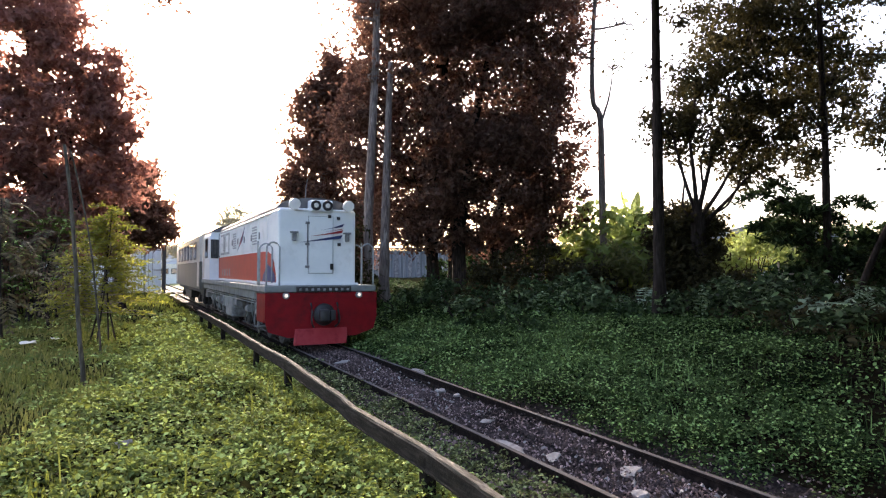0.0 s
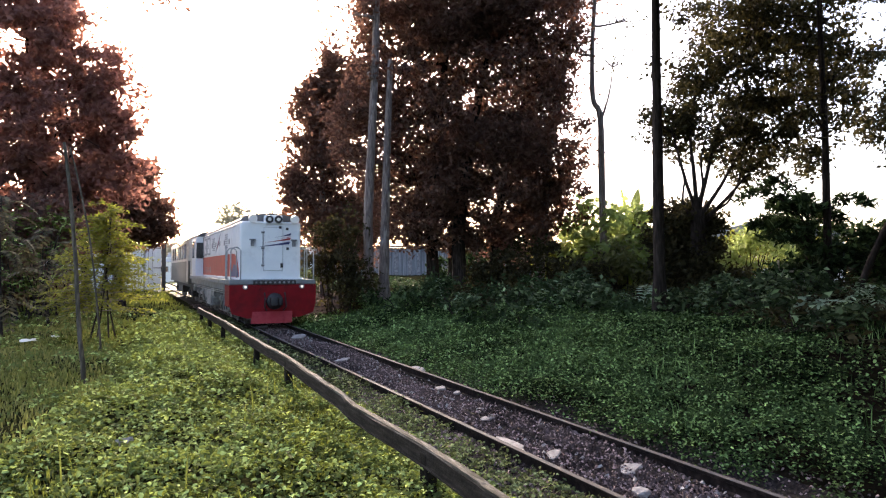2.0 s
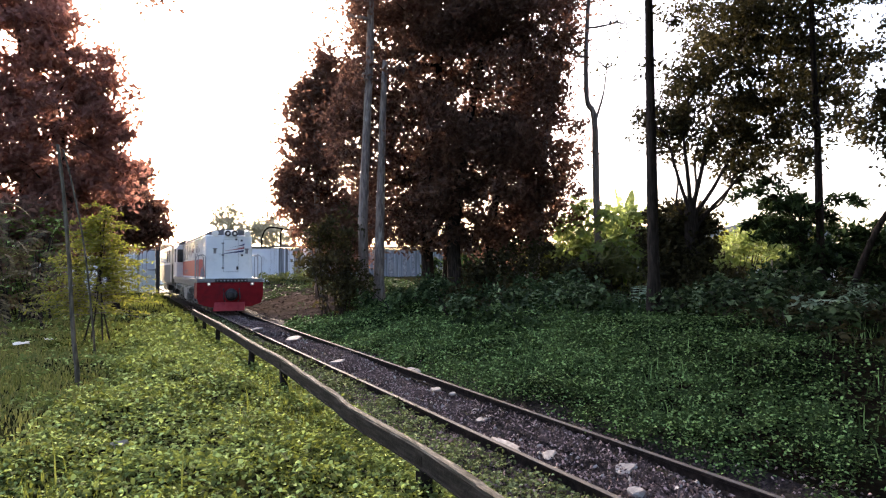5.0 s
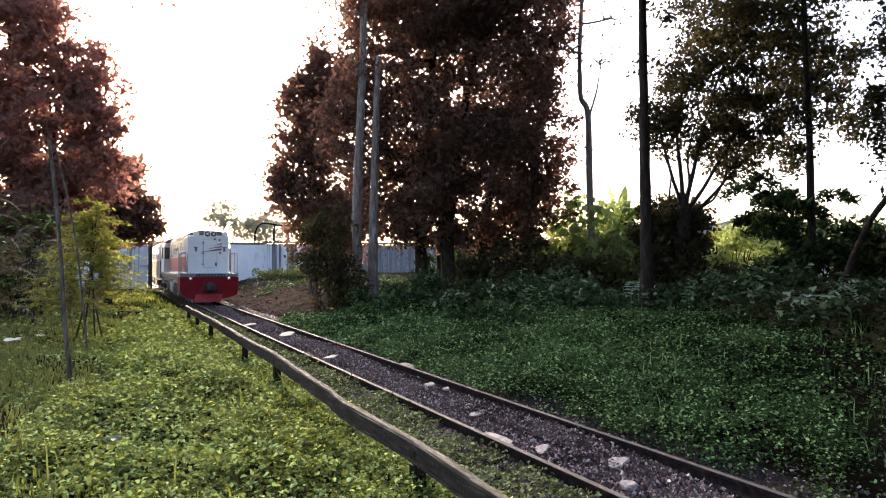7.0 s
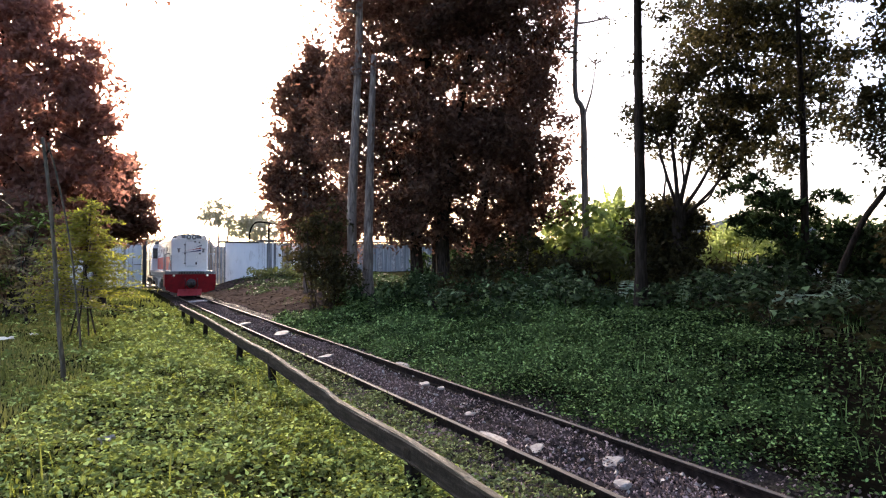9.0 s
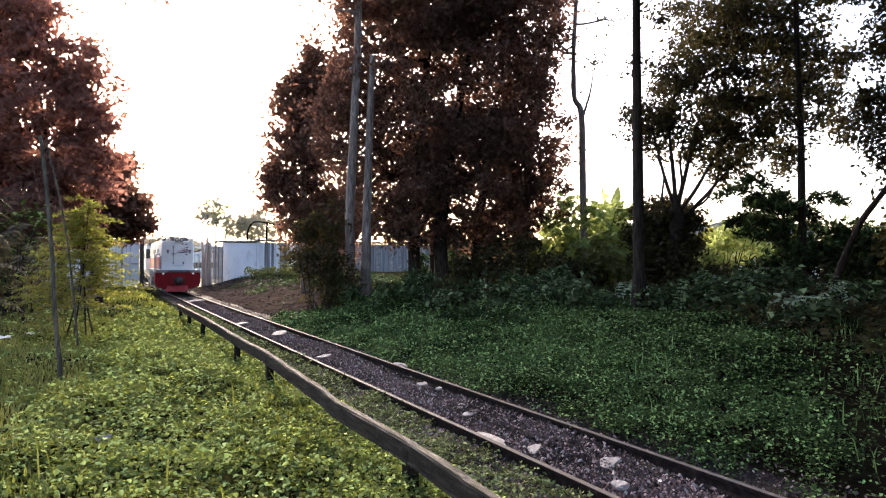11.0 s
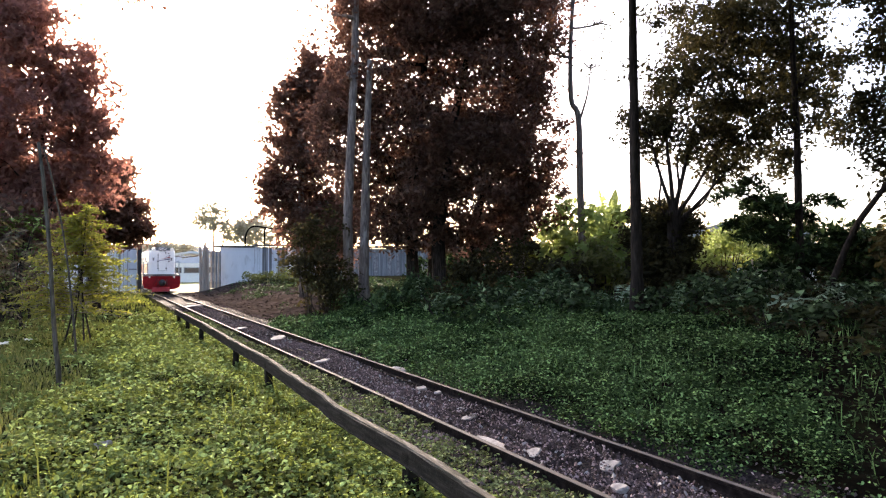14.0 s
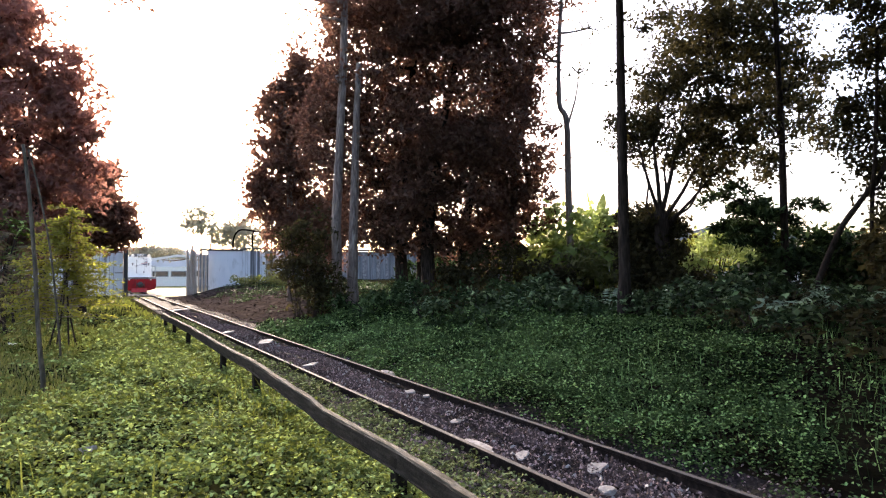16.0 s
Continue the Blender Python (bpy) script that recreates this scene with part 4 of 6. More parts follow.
# ---- trees: crowns as ellipsoids (x, y, z, radius across, radius up) ----
BIG = [
    (12.7, 23.6, 9.6, 4.11, 4.11),
    (11.4, 24.2, 12.0, 3.15, 2.42),
    (14.4, 22.7, 11.8, 3.15, 2.42),
    (10.3, 24.9, 6.7, 2.42, 3.15),
    (14.5, 22.8, 5.5, 2.90, 2.90),
    (12.8, 23.7, 5.3, 3.39, 2.90),
    (15.7, 22.2, 7.2, 1.69, 3.15),
    (9.1, 25.5, 8.4, 1.45, 2.18),
    (12.7, 23.4, 15.4, 5.08, 2.66),
    (16.4, 21.9, 5.3, 1.45, 1.94),
    (15.0, 22.9, 3.3, 1.30, 1.20),
    (12.2, 22.4, 12.6, 2.60, 1.70),
    (14.2, 21.9, 12.9, 2.40, 1.60),
    (10.2, 23.8, 10.6, 1.70, 2.00),
    (15.6, 21.8, 10.4, 1.30, 1.60),
    (12.9, 22.0, 7.4, 2.40, 1.60),
    (10.5, 24.2, 3.8, 1.00, 0.90),
    (11.0, 25.5, 4.7, 1.60, 1.20),
    (11.6, 23.6, 3.3, 1.10, 0.70),
    (13.0, 22.6, 2.9, 1.20, 0.60),
]
SIDE = [
    (8.5, 31.4, 7.9, 1.58, 3.16),
    (9.3, 31.0, 5.6, 2.15, 2.58),
    (7.7, 31.8, 5.8, 0.86, 1.43),
    (9.6, 30.7, 10.2, 1.58, 2.01),
    (10.1, 30.7, 3.6, 1.29, 1.72),
    (8.9, 30.2, 11.6, 1.20, 1.50),
    (8.0, 30.6, 9.6, 0.90, 1.30),
    (9.4, 31.2, 4.0, 1.50, 1.20),
    (11.0, 30.2, 4.3, 1.40, 1.20),
]
FORK = [
    (17.6, 15.1, 7.8, 1.93, 1.64),
    (18.9, 14.4, 8.4, 2.12, 1.64),
    (20.1, 13.7, 9.8, 2.02, 1.45),
    (16.6, 15.6, 6.4, 0.87, 0.96),
    (18.4, 14.7, 6.4, 1.93, 0.96),
    (20.5, 13.6, 7.1, 1.54, 1.45),
    (19.1, 14.2, 11.1, 2.70, 1.35),
    (21.5, 13.1, 8.6, 1.16, 1.35),
    (22.7, 12.6, 7.3, 0.87, 1.45),
    (19.0, 14.5, 5.1, 0.96, 0.58),
    (20.2, 13.9, 5.6, 0.96, 0.77),
]
EDGE = [
    (18.3, 8.9, 8.2, 0.91, 0.91),
    (18.7, 8.7, 6.6, 1.07, 1.68),
    (18.4, 8.9, 5.3, 0.76, 0.91),
    (18.9, 8.7, 4.1, 0.76, 0.91),
    (18.1, 8.9, 9.5, 0.91, 0.76),
]
LEFT = [
    (-3.8, 30.7, 11.4, 1.98, 2.56),
    (-1.9, 29.8, 10.3, 1.51, 1.98),
    (-2.7, 30.2, 7.7, 2.45, 2.10),
    (-0.6, 29.2, 8.2, 1.05, 1.51),
    (-5.2, 31.5, 8.2, 2.56, 2.80),
    (-1.1, 29.5, 5.6, 1.51, 1.40),
    (-3.1, 30.5, 5.4, 1.86, 1.40),
    (-0.1, 29.0, 6.1, 0.82, 1.28),
    (-4.9, 31.1, 13.8, 2.56, 1.86),
    (-6.4, 32.2, 5.1, 2.10, 2.80),
    (-2.2, 29.8, 4.0, 1.60, 1.20),
    (-4.6, 31.0, 3.4, 1.80, 1.30),
]
LEFT2 = [
    (0.6, 39.9, 4.6, 1.61, 1.61),
    (-0.7, 40.5, 4.2, 1.94, 1.45),
    (1.6, 39.4, 4.2, 0.65, 1.13),
    (-2.8, 41.6, 4.2, 1.94, 1.61),
    (0.5, 39.9, 6.4, 1.70, 1.60),
    (-1.0, 40.3, 6.6, 1.90, 1.70),
]
UNDER = [
    (-3.5, 25.2, 2.8, 1.32, 1.32),
    (-2.3, 24.6, 2.8, 0.94, 0.85),
    (-4.8, 25.9, 2.8, 1.32, 1.51),
    (-3.0, 25.0, 1.5, 1.13, 0.66),
    (-4.5, 25.7, 1.3, 1.32, 0.75),
]
FAR = [
    (14.3, 97.3, 9.5, 2.47, 1.81),
    (12.5, 98.3, 8.7, 1.24, 0.82),
    (17.9, 95.3, 7.4, 2.89, 1.81),
    (20.4, 93.9, 7.8, 3.30, 2.47),
    (10.4, 112, 5.2, 3.30, 0.9),
    (7.6, 112, 4.9, 2.89, 1.0),
]


# crowns high over and beside the bank, mostly out of view, added to shade it
OVER_SHADE = [(12.5, 7.0, 13.4, 3.6, 1.5), (18.5, 3.0, 11.0, 3.4, 2.2), (15.0, 0.0, 10.5, 3.6, 1.8), (9.5, 1.5, 12.5, 3.2, 1.4), (18.5, 9.0, 15.0, 3.0, 1.4), (20.5, 3.0, 6.0, 3.4, 3.6), (18.0, -2.5, 6.5, 3.6, 4.0), (13.5, -5.0, 8.0, 3.4, 3.0), (13.8, 0.8, 5.4, 2.6, 3.2), (10.5, -2.4, 6.0, 2.6, 3.0), (12.0, 3.0, 9.2, 2.8, 1.8), (9.0, 3.2, 9.4, 2.6, 1.6), (7.0, -1.5, 7.6, 2.6, 2.0), (16.0, 3.5, 7.5, 2.6, 2.0), (6.6, 6.4, 9.9, 2.5, 1.2), (9.5, 8.6, 11.6, 2.8, 1.2), (6.4, 2.8, 8.8, 2.3, 1.2), (11.5, 5.5, 10.2, 2.6, 1.2)]
BESIDE_SHADE = [(7.6, -1.5, 6.0, 2.6, 2.4), (9.6, 0.7, 5.0, 1.9, 2.2), (7.0, 0.4, 7.0, 2.2, 1.4), (5.8, -2.2, 7.4, 2.4, 1.5), (6.2, -4.5, 7.2, 2.6, 1.6), (11.4, 1.2, 4.2, 1.5, 1.9), (8.6, 0.6, 4.2, 1.6, 1.2)]


def tree(label, stems, crown, leaf, bark, seed, per=1.1, leaves=26, spread=0.34, size=0.2, fill=0.5, category="tree", limbs=True, name="tree", twig=0.035):
    """stems: lists of (points, base radius, top radius); limbs run from the stems' upper halves into the crown."""
    rg, rp = random.Random(seed), np.random.default_rng(seed)
    b = stems[0][0][0]
    t = thing(name, label, category, pose(*b))
    o = Vector(b)
    ends = []
    for pts, r0, r1 in stems:
        p = smooth_pts(pts, 4 * len(pts))
        p[0, 2] -= 0.3
        bm = bmesh.new()
        rad = np.linspace(r0, r1, len(p))
        rad[0], rad[1] = r0 * 1.45, r0 * 1.18
        tube(bm, [Vector(q) - o for q in p], rad, 10, 0.07, rg)
        smooth(part("trunk", bm, bark, t))
        ends += [(Vector(q), rr) for q, rr in zip(p[len(p) // 2:], rad[len(p) // 2:])]
    if limbs and crown:
        for x, y, z, r, h in crown:
            bm = bmesh.new()
            c = Vector((x, y, z))
            s, sr = min(ends, key=lambda e: (e[0] - c).length + max(0, e[0].z - z) * 2)
            mid = s.lerp(c, 0.5) + Vector((rg.uniform(-.3, .3), rg.uniform(-.3, .3), -0.15 * (c - s).length * 0.4))
            tube(bm, [q - o for q in map(Vector, smooth_pts([s, mid, c], 7))], np.linspace(min(sr * 0.7, 0.12), 0.03, 7), 7)
            for k in range(6):
                a = s.lerp(c, rg.uniform(0.55, 1.0))
                e = c + Vector((rg.uniform(-1, 1) * r, rg.uniform(-1, 1) * r, rg.uniform(-0.7, 0.9) * h)) * 0.9
                m2 = a.lerp(e, 0.5) + Vector((rg.uniform(-.2, .2), rg.uniform(-.2, .2), rg.uniform(-.1, .2)))
                tube(bm, [q - o for q in (a, m2, e)], [twig, twig * 0.7, twig * 0.3], 5)
            part("limb", bm, bark, t)
    if crown:
        c = clumps(crown, per, leaves, spread, rp, fill) - np.array(b)
        leaf_mesh("crown", c, size, size * 0.52, leaf, rp, t, lift=0.1, droop=0.35)
    return t


gz = lambda x, y: float(ground_z(x, y))
def rooted(pts):
    """The first point lowered or raised to the ground."""
    (x, y, z), *rest = pts
    return [(x, y, gz(x, y)), *rest]


tree("broad dense shade tree with dark foliage in glare-browned colour and several stems",
     [(rooted([(11.73, 24.37, 1.0), (11.63, 24.34, 3.57), (11.71, 24.22, 6.0), (11.9, 24.0, 9.0), (12.3, 23.8, 13)]), 0.3, 0.1),
      (rooted([(12.34, 22.95, 0.9), (12.19, 22.96, 2.8), (12.37, 22.8, 5.1), (13.0, 22.8, 8.5), (13.8, 22.7, 12)]), 0.34, 0.1),
      (rooted([(12.7, 24.5, 1.0), (12.75, 24.39, 4.1), (13.2, 24.2, 8.0)]), 0.24, 0.1),
      (rooted([(13.9, 23.2, 1.0), (14.1, 23.1, 3.5), (14.6, 22.9, 6.5), (15.2, 22.6, 9)]), 0.22, 0.08)],
     BIG, M_LEAF_BIG, M_BARKDARK, 1, per=1.5, leaves=46, spread=0.33, size=0.25, fill=0.45)
tree("leaning bare limbed tree with thin dark foliage", [(rooted([(15.88, 22.6, 1.0), (16.24, 22.2, 6.96), (16.74, 21.8, 10.35), (17.35, 21.4, 14.5)]), 0.22, 0.1)],
     [(16.9, 21.6, 11.6, 0.9, 1.0), (16.3, 22.0, 9.6, 0.7, 0.8), (17.5, 21.2, 14.2, 1.6, 1.0)], M_LEAF_BIG, M_BARK, 2, per=1.1, leaves=36, size=0.22)
tree("slim tree with foliage in glare-browned colour", [(rooted([(8.65, 30.39, 0.9), (8.47, 30.29, 6.6), (8.36, 30.25, 9.4), (7.87, 30.45, 11.4)]), 0.17, 0.06)],
     SIDE, M_LEAF_BIG, M_BARK, 3, per=2.1, leaves=56, spread=0.34, size=0.26)
tree("tall pale straight trunk with sparse high leaves", [(rooted([(8.26, 22.75, 0.9), (8.17, 22.72, 3.37), (8.24, 22.58, 6.6), (8.33, 22.42, 9.82), (8.35, 22.32, 13.4)]), 0.21, 0.12)],
     [(8.3, 22.3, 12.6, 1.3, 1.2), (7.6, 22.6, 11.4, 0.7, 0.6), (6.6, 22.9, 12.3, 0.8, 0.7), (9.3, 22.0, 13.2, 1.4, 1.2), (8.2, 22.5, 9.3, 0.4, 0.5)], M_LEAF_BIG, M_BARK, 4, per=1.0, leaves=30, fill=0.7)
tree("bare pale dead trunk standing upright", [(rooted([(8.72, 22.53, 0.9), (8.74, 22.43, 3.37), (8.78, 22.31, 6.6), (8.85, 22.17, 9.75)]), 0.22, 0.1)], [], M_LEAF_BIG, M_BARK, 5, category="dead tree")
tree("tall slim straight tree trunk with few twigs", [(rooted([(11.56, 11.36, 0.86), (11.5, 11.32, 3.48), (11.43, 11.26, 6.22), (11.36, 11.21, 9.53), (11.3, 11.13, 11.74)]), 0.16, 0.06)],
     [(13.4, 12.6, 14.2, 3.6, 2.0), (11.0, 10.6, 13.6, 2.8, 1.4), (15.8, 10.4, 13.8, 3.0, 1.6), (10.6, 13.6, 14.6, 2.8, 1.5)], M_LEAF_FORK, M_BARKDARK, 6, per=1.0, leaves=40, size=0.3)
tree("tall crooked pale tree with a bare stem", [(rooted([(17.95, 20.69, 1.1), (17.79, 20.65, 5.2), (17.69, 20.6, 8.17), (17.4, 20.72, 9.0), (17.37, 20.65, 11.61), (17.51, 20.5, 14.5)]), 0.17, 0.07),
      ([(17.7, 20.6, 7.9), (18.0, 20.4, 9.1), (18.1, 20.3, 10.0)], 0.06, 0.02)],
     [(18.1, 20.3, 10.4, 0.5, 0.4), (18.6, 20.0, 12.2, 0.9, 0.4), (17.0, 20.9, 11.0, 0.5, 0.4)], M_LEAF_FORK, M_BARK, 7, per=0.8, leaves=12, size=0.16)
tree("dark spreading tree forked low into many limbs",
     [(rooted([(17.58, 15.32, 0.9), (17.43, 15.33, 2.44), (17.36, 15.32, 3.79)]), 0.34, 0.22),
      ([(17.36, 15.32, 3.6), (17.0, 15.45, 4.7), (16.73, 15.57, 5.8), (16.5, 15.6, 6.6)], 0.075, 0.025), ([(17.36, 15.32, 3.7), (17.25, 15.34, 5.0), (17.1, 15.34, 6.4), (17.3, 15.2, 8.0)], 0.09, 0.03),
      ([(17.36, 15.32, 3.7), (17.6, 15.1, 5.0), (17.9, 15.0, 6.2), (18.5, 14.7, 8.4)], 0.09, 0.03), ([(17.36, 15.32, 3.5), (17.95, 15.0, 4.4), (18.46, 14.72, 5.4), (19.2, 14.3, 6.6)], 0.08, 0.03),
      ([(17.4, 15.3, 3.3), (18.2, 14.9, 4.1), (18.98, 14.47, 5.1), (20.2, 13.9, 6.3)], 0.075, 0.025),
      ([(17.38, 15.3, 3.0), (17.9, 15.1, 3.7), (18.4, 14.9, 4.1), (18.7, 14.7, 4.9), (18.75, 14.6, 5.9)], 0.06, 0.02), ([(17.3, 15.34, 3.2), (16.9, 15.5, 4.0), (16.95, 15.5, 4.9), (16.7, 15.6, 5.6)], 0.05, 0.02),
      ([(17.36, 15.32, 3.7), (17.5, 15.2, 4.6), (17.45, 15.2, 5.6), (17.8, 15.0, 7.0)], 0.06, 0.02)],
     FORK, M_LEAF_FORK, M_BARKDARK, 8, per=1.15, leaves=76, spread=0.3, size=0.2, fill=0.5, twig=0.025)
tree("slender dark tree rising through the shrubs", [(rooted([(18.96, 11.82, 1.0), (18.85, 11.8, 3.04), (18.77, 11.76, 5.6), (18.63, 11.74, 8.15), (18.54, 11.74, 10.5)]), 0.13, 0.07)],
     [(18.7, 11.8, 9.4, 0.9, 0.8), (18.9, 11.7, 7.4, 0.6, 0.5), (18.5, 11.8, 6.2, 0.4, 0.4)], M_LEAF_FORK, M_BARKDARK, 9, per=1.4, leaves=40, size=0.18)
tree("dark tree with a leaning forked trunk", [(rooted([(15.9, 9.38, 0.9), (16.51, 8.97, 2.64), (17.0, 8.66, 3.5), (17.59, 8.29, 4.5), (18.3, 8.3, 6.0)]), 0.085, 0.05), (rooted([(17.34, 8.54, 0.9), (17.29, 8.51, 3.21), (17.35, 8.4, 5.07), (18.0, 8.6, 8.0)]), 0.06, 0.04)],
     EDGE, M_LEAF_FORK, M_BARKDARK, 10, per=1.6, leaves=80, spread=0.3, size=0.18)
# this tree and the next mainly block sky light from the bank
tree("tall dark tree at the bank's edge with unseen crowns added for shade", [(rooted([(19.5, 4.0, 1), (19.2, 4.2, 5), (17.5, 4.6, 9.5)]), 0.3, 0.12)], OVER_SHADE, M_LEAF_FORK, M_BARKDARK, 15, per=1.1, leaves=44, spread=0.42, size=0.6)
tree("unseen low dark tree added to shade the near bank", [(rooted([(9.4, -2.8, 1), (9.2, -2.6, 3), (8.4, -2.0, 5.5)]), 0.22, 0.09)], BESIDE_SHADE, M_LEAF_FORK, M_BARKDARK, 16, per=1.3, leaves=60, spread=0.36, size=0.45)
tree("large mango tree with drooping foliage in glare-reddened colour", [(rooted([(-3.62, 32.0, 0.1), (-3.66, 31.93, 4.76), (-3.69, 31.86, 9.0), (-3.9, 31.2, 12)]), 0.35, 0.12), (rooted([(-1.5, 29.4, 0.1), (-1.55, 29.0, 2.3), (-1.78, 29.0, 3.87), (-2.0, 29.2, 5.44), (-2.3, 29.8, 8)]), 0.17, 0.08), (rooted([(-0.2, 30.4, 0.1), (-0.27, 30.31, 2.58), (-0.51, 30.37, 4.28), (-0.64, 30.2, 7.5)]), 0.13, 0.06)],
     LEFT, M_LEAF_LEFT, M_BARKDARK, 11, per=1.6, leaves=46, spread=0.32, size=0.3, fill=0.45)
tree("dark round tree beside the boundary wall", [(rooted([(-0.6, 40.6, 0.1), (-0.5, 40.5, 1.8), (0.0, 40.2, 3.8)]), 0.2, 0.1)], LEFT2, M_LEAF_BIG, M_BARKDARK, 12, per=1.6, leaves=60, size=0.32)
tree("high overhanging thin leafy branch", [(rooted([(-9, 22.5, 0.1), (-8.6, 22.5, 6), (-6, 22.3, 11.5), (-2, 22, 11.9), (0.4, 21.6, 10.8)]), 0.22, 0.02)], [(0.4, 21.6, 10.6, 0.8, 0.3), (-0.5, 21.8, 11.1, 0.7, 0.4), (-6, 22.4, 11.6, 2.0, 1.6)], M_LEAF_BIG, M_BARK, 13, per=1.0, leaves=16, size=0.24)
tree("far trees past the gate, haze painted into their leaves", [(rooted([(14.3, 97.3, 0), (14.4, 97.3, 4), (14.3, 97.2, 8)]), 0.25, 0.1), (rooted([(15.0, 97, 0), (15.6, 97, 5), (15.8, 97, 8)]), 0.2, 0.1), (rooted([(19.5, 94, 0), (19.5, 94, 5)]), 0.3, 0.15)], FAR, M_LEAF_FAR, M_BARK, 14, per=0.7, leaves=30, spread=0.5, size=0.5)


def bush(label, blobs, leaf, seed, per=2.6, leaves=50, spread=0.22, size=0.17, lift=0.2, droop=0.2, category="bush", stemcol=None):
    rp, rg = np.random.default_rng(seed), random.Random(seed)
    x, y = blobs[0][0], blobs[0][1]
    b = (x, y, gz(x, y))
    t = thing("bush", label, category, pose(*b))
    for bx, by, bz, r, h in blobs:
        for k in range(5):
            bm = bmesh.new()
            e = Vector((bx + rg.uniform(-.7, .7) * r, by + rg.uniform(-.7, .7) * r, bz + rg.uniform(-.3, .8) * h))
            s = Vector((x + (bx - x) * 0.6 + rg.uniform(-.15, .15), y + (by - y) * 0.6 + rg.uniform(-.15, .15), b[2] - 0.1))
            s.z = gz(s.x, s.y) - 0.1
            tube(bm, [s - Vector(b), s.lerp(e, 0.5) - Vector(b) + Vector((rg.uniform(-.1, .1), rg.uniform(-.1, .1), 0.05)), e - Vector(b)], [0.03, 0.02, 0.008], 5)
            part("stem", bm, stemcol or M_BARKDARK, t)
    c = clumps(blobs, per, leaves, spread, rp, 0.4)
    c[:, 2] = np.maximum(c[:, 2], ground_z(c[:, 0], c[:, 1]) + 0.03)
    leaf_mesh("foliage", c - np.array(b), size, size * 0.55, leaf, rp, t, lift=lift, droop=droop)
    return t


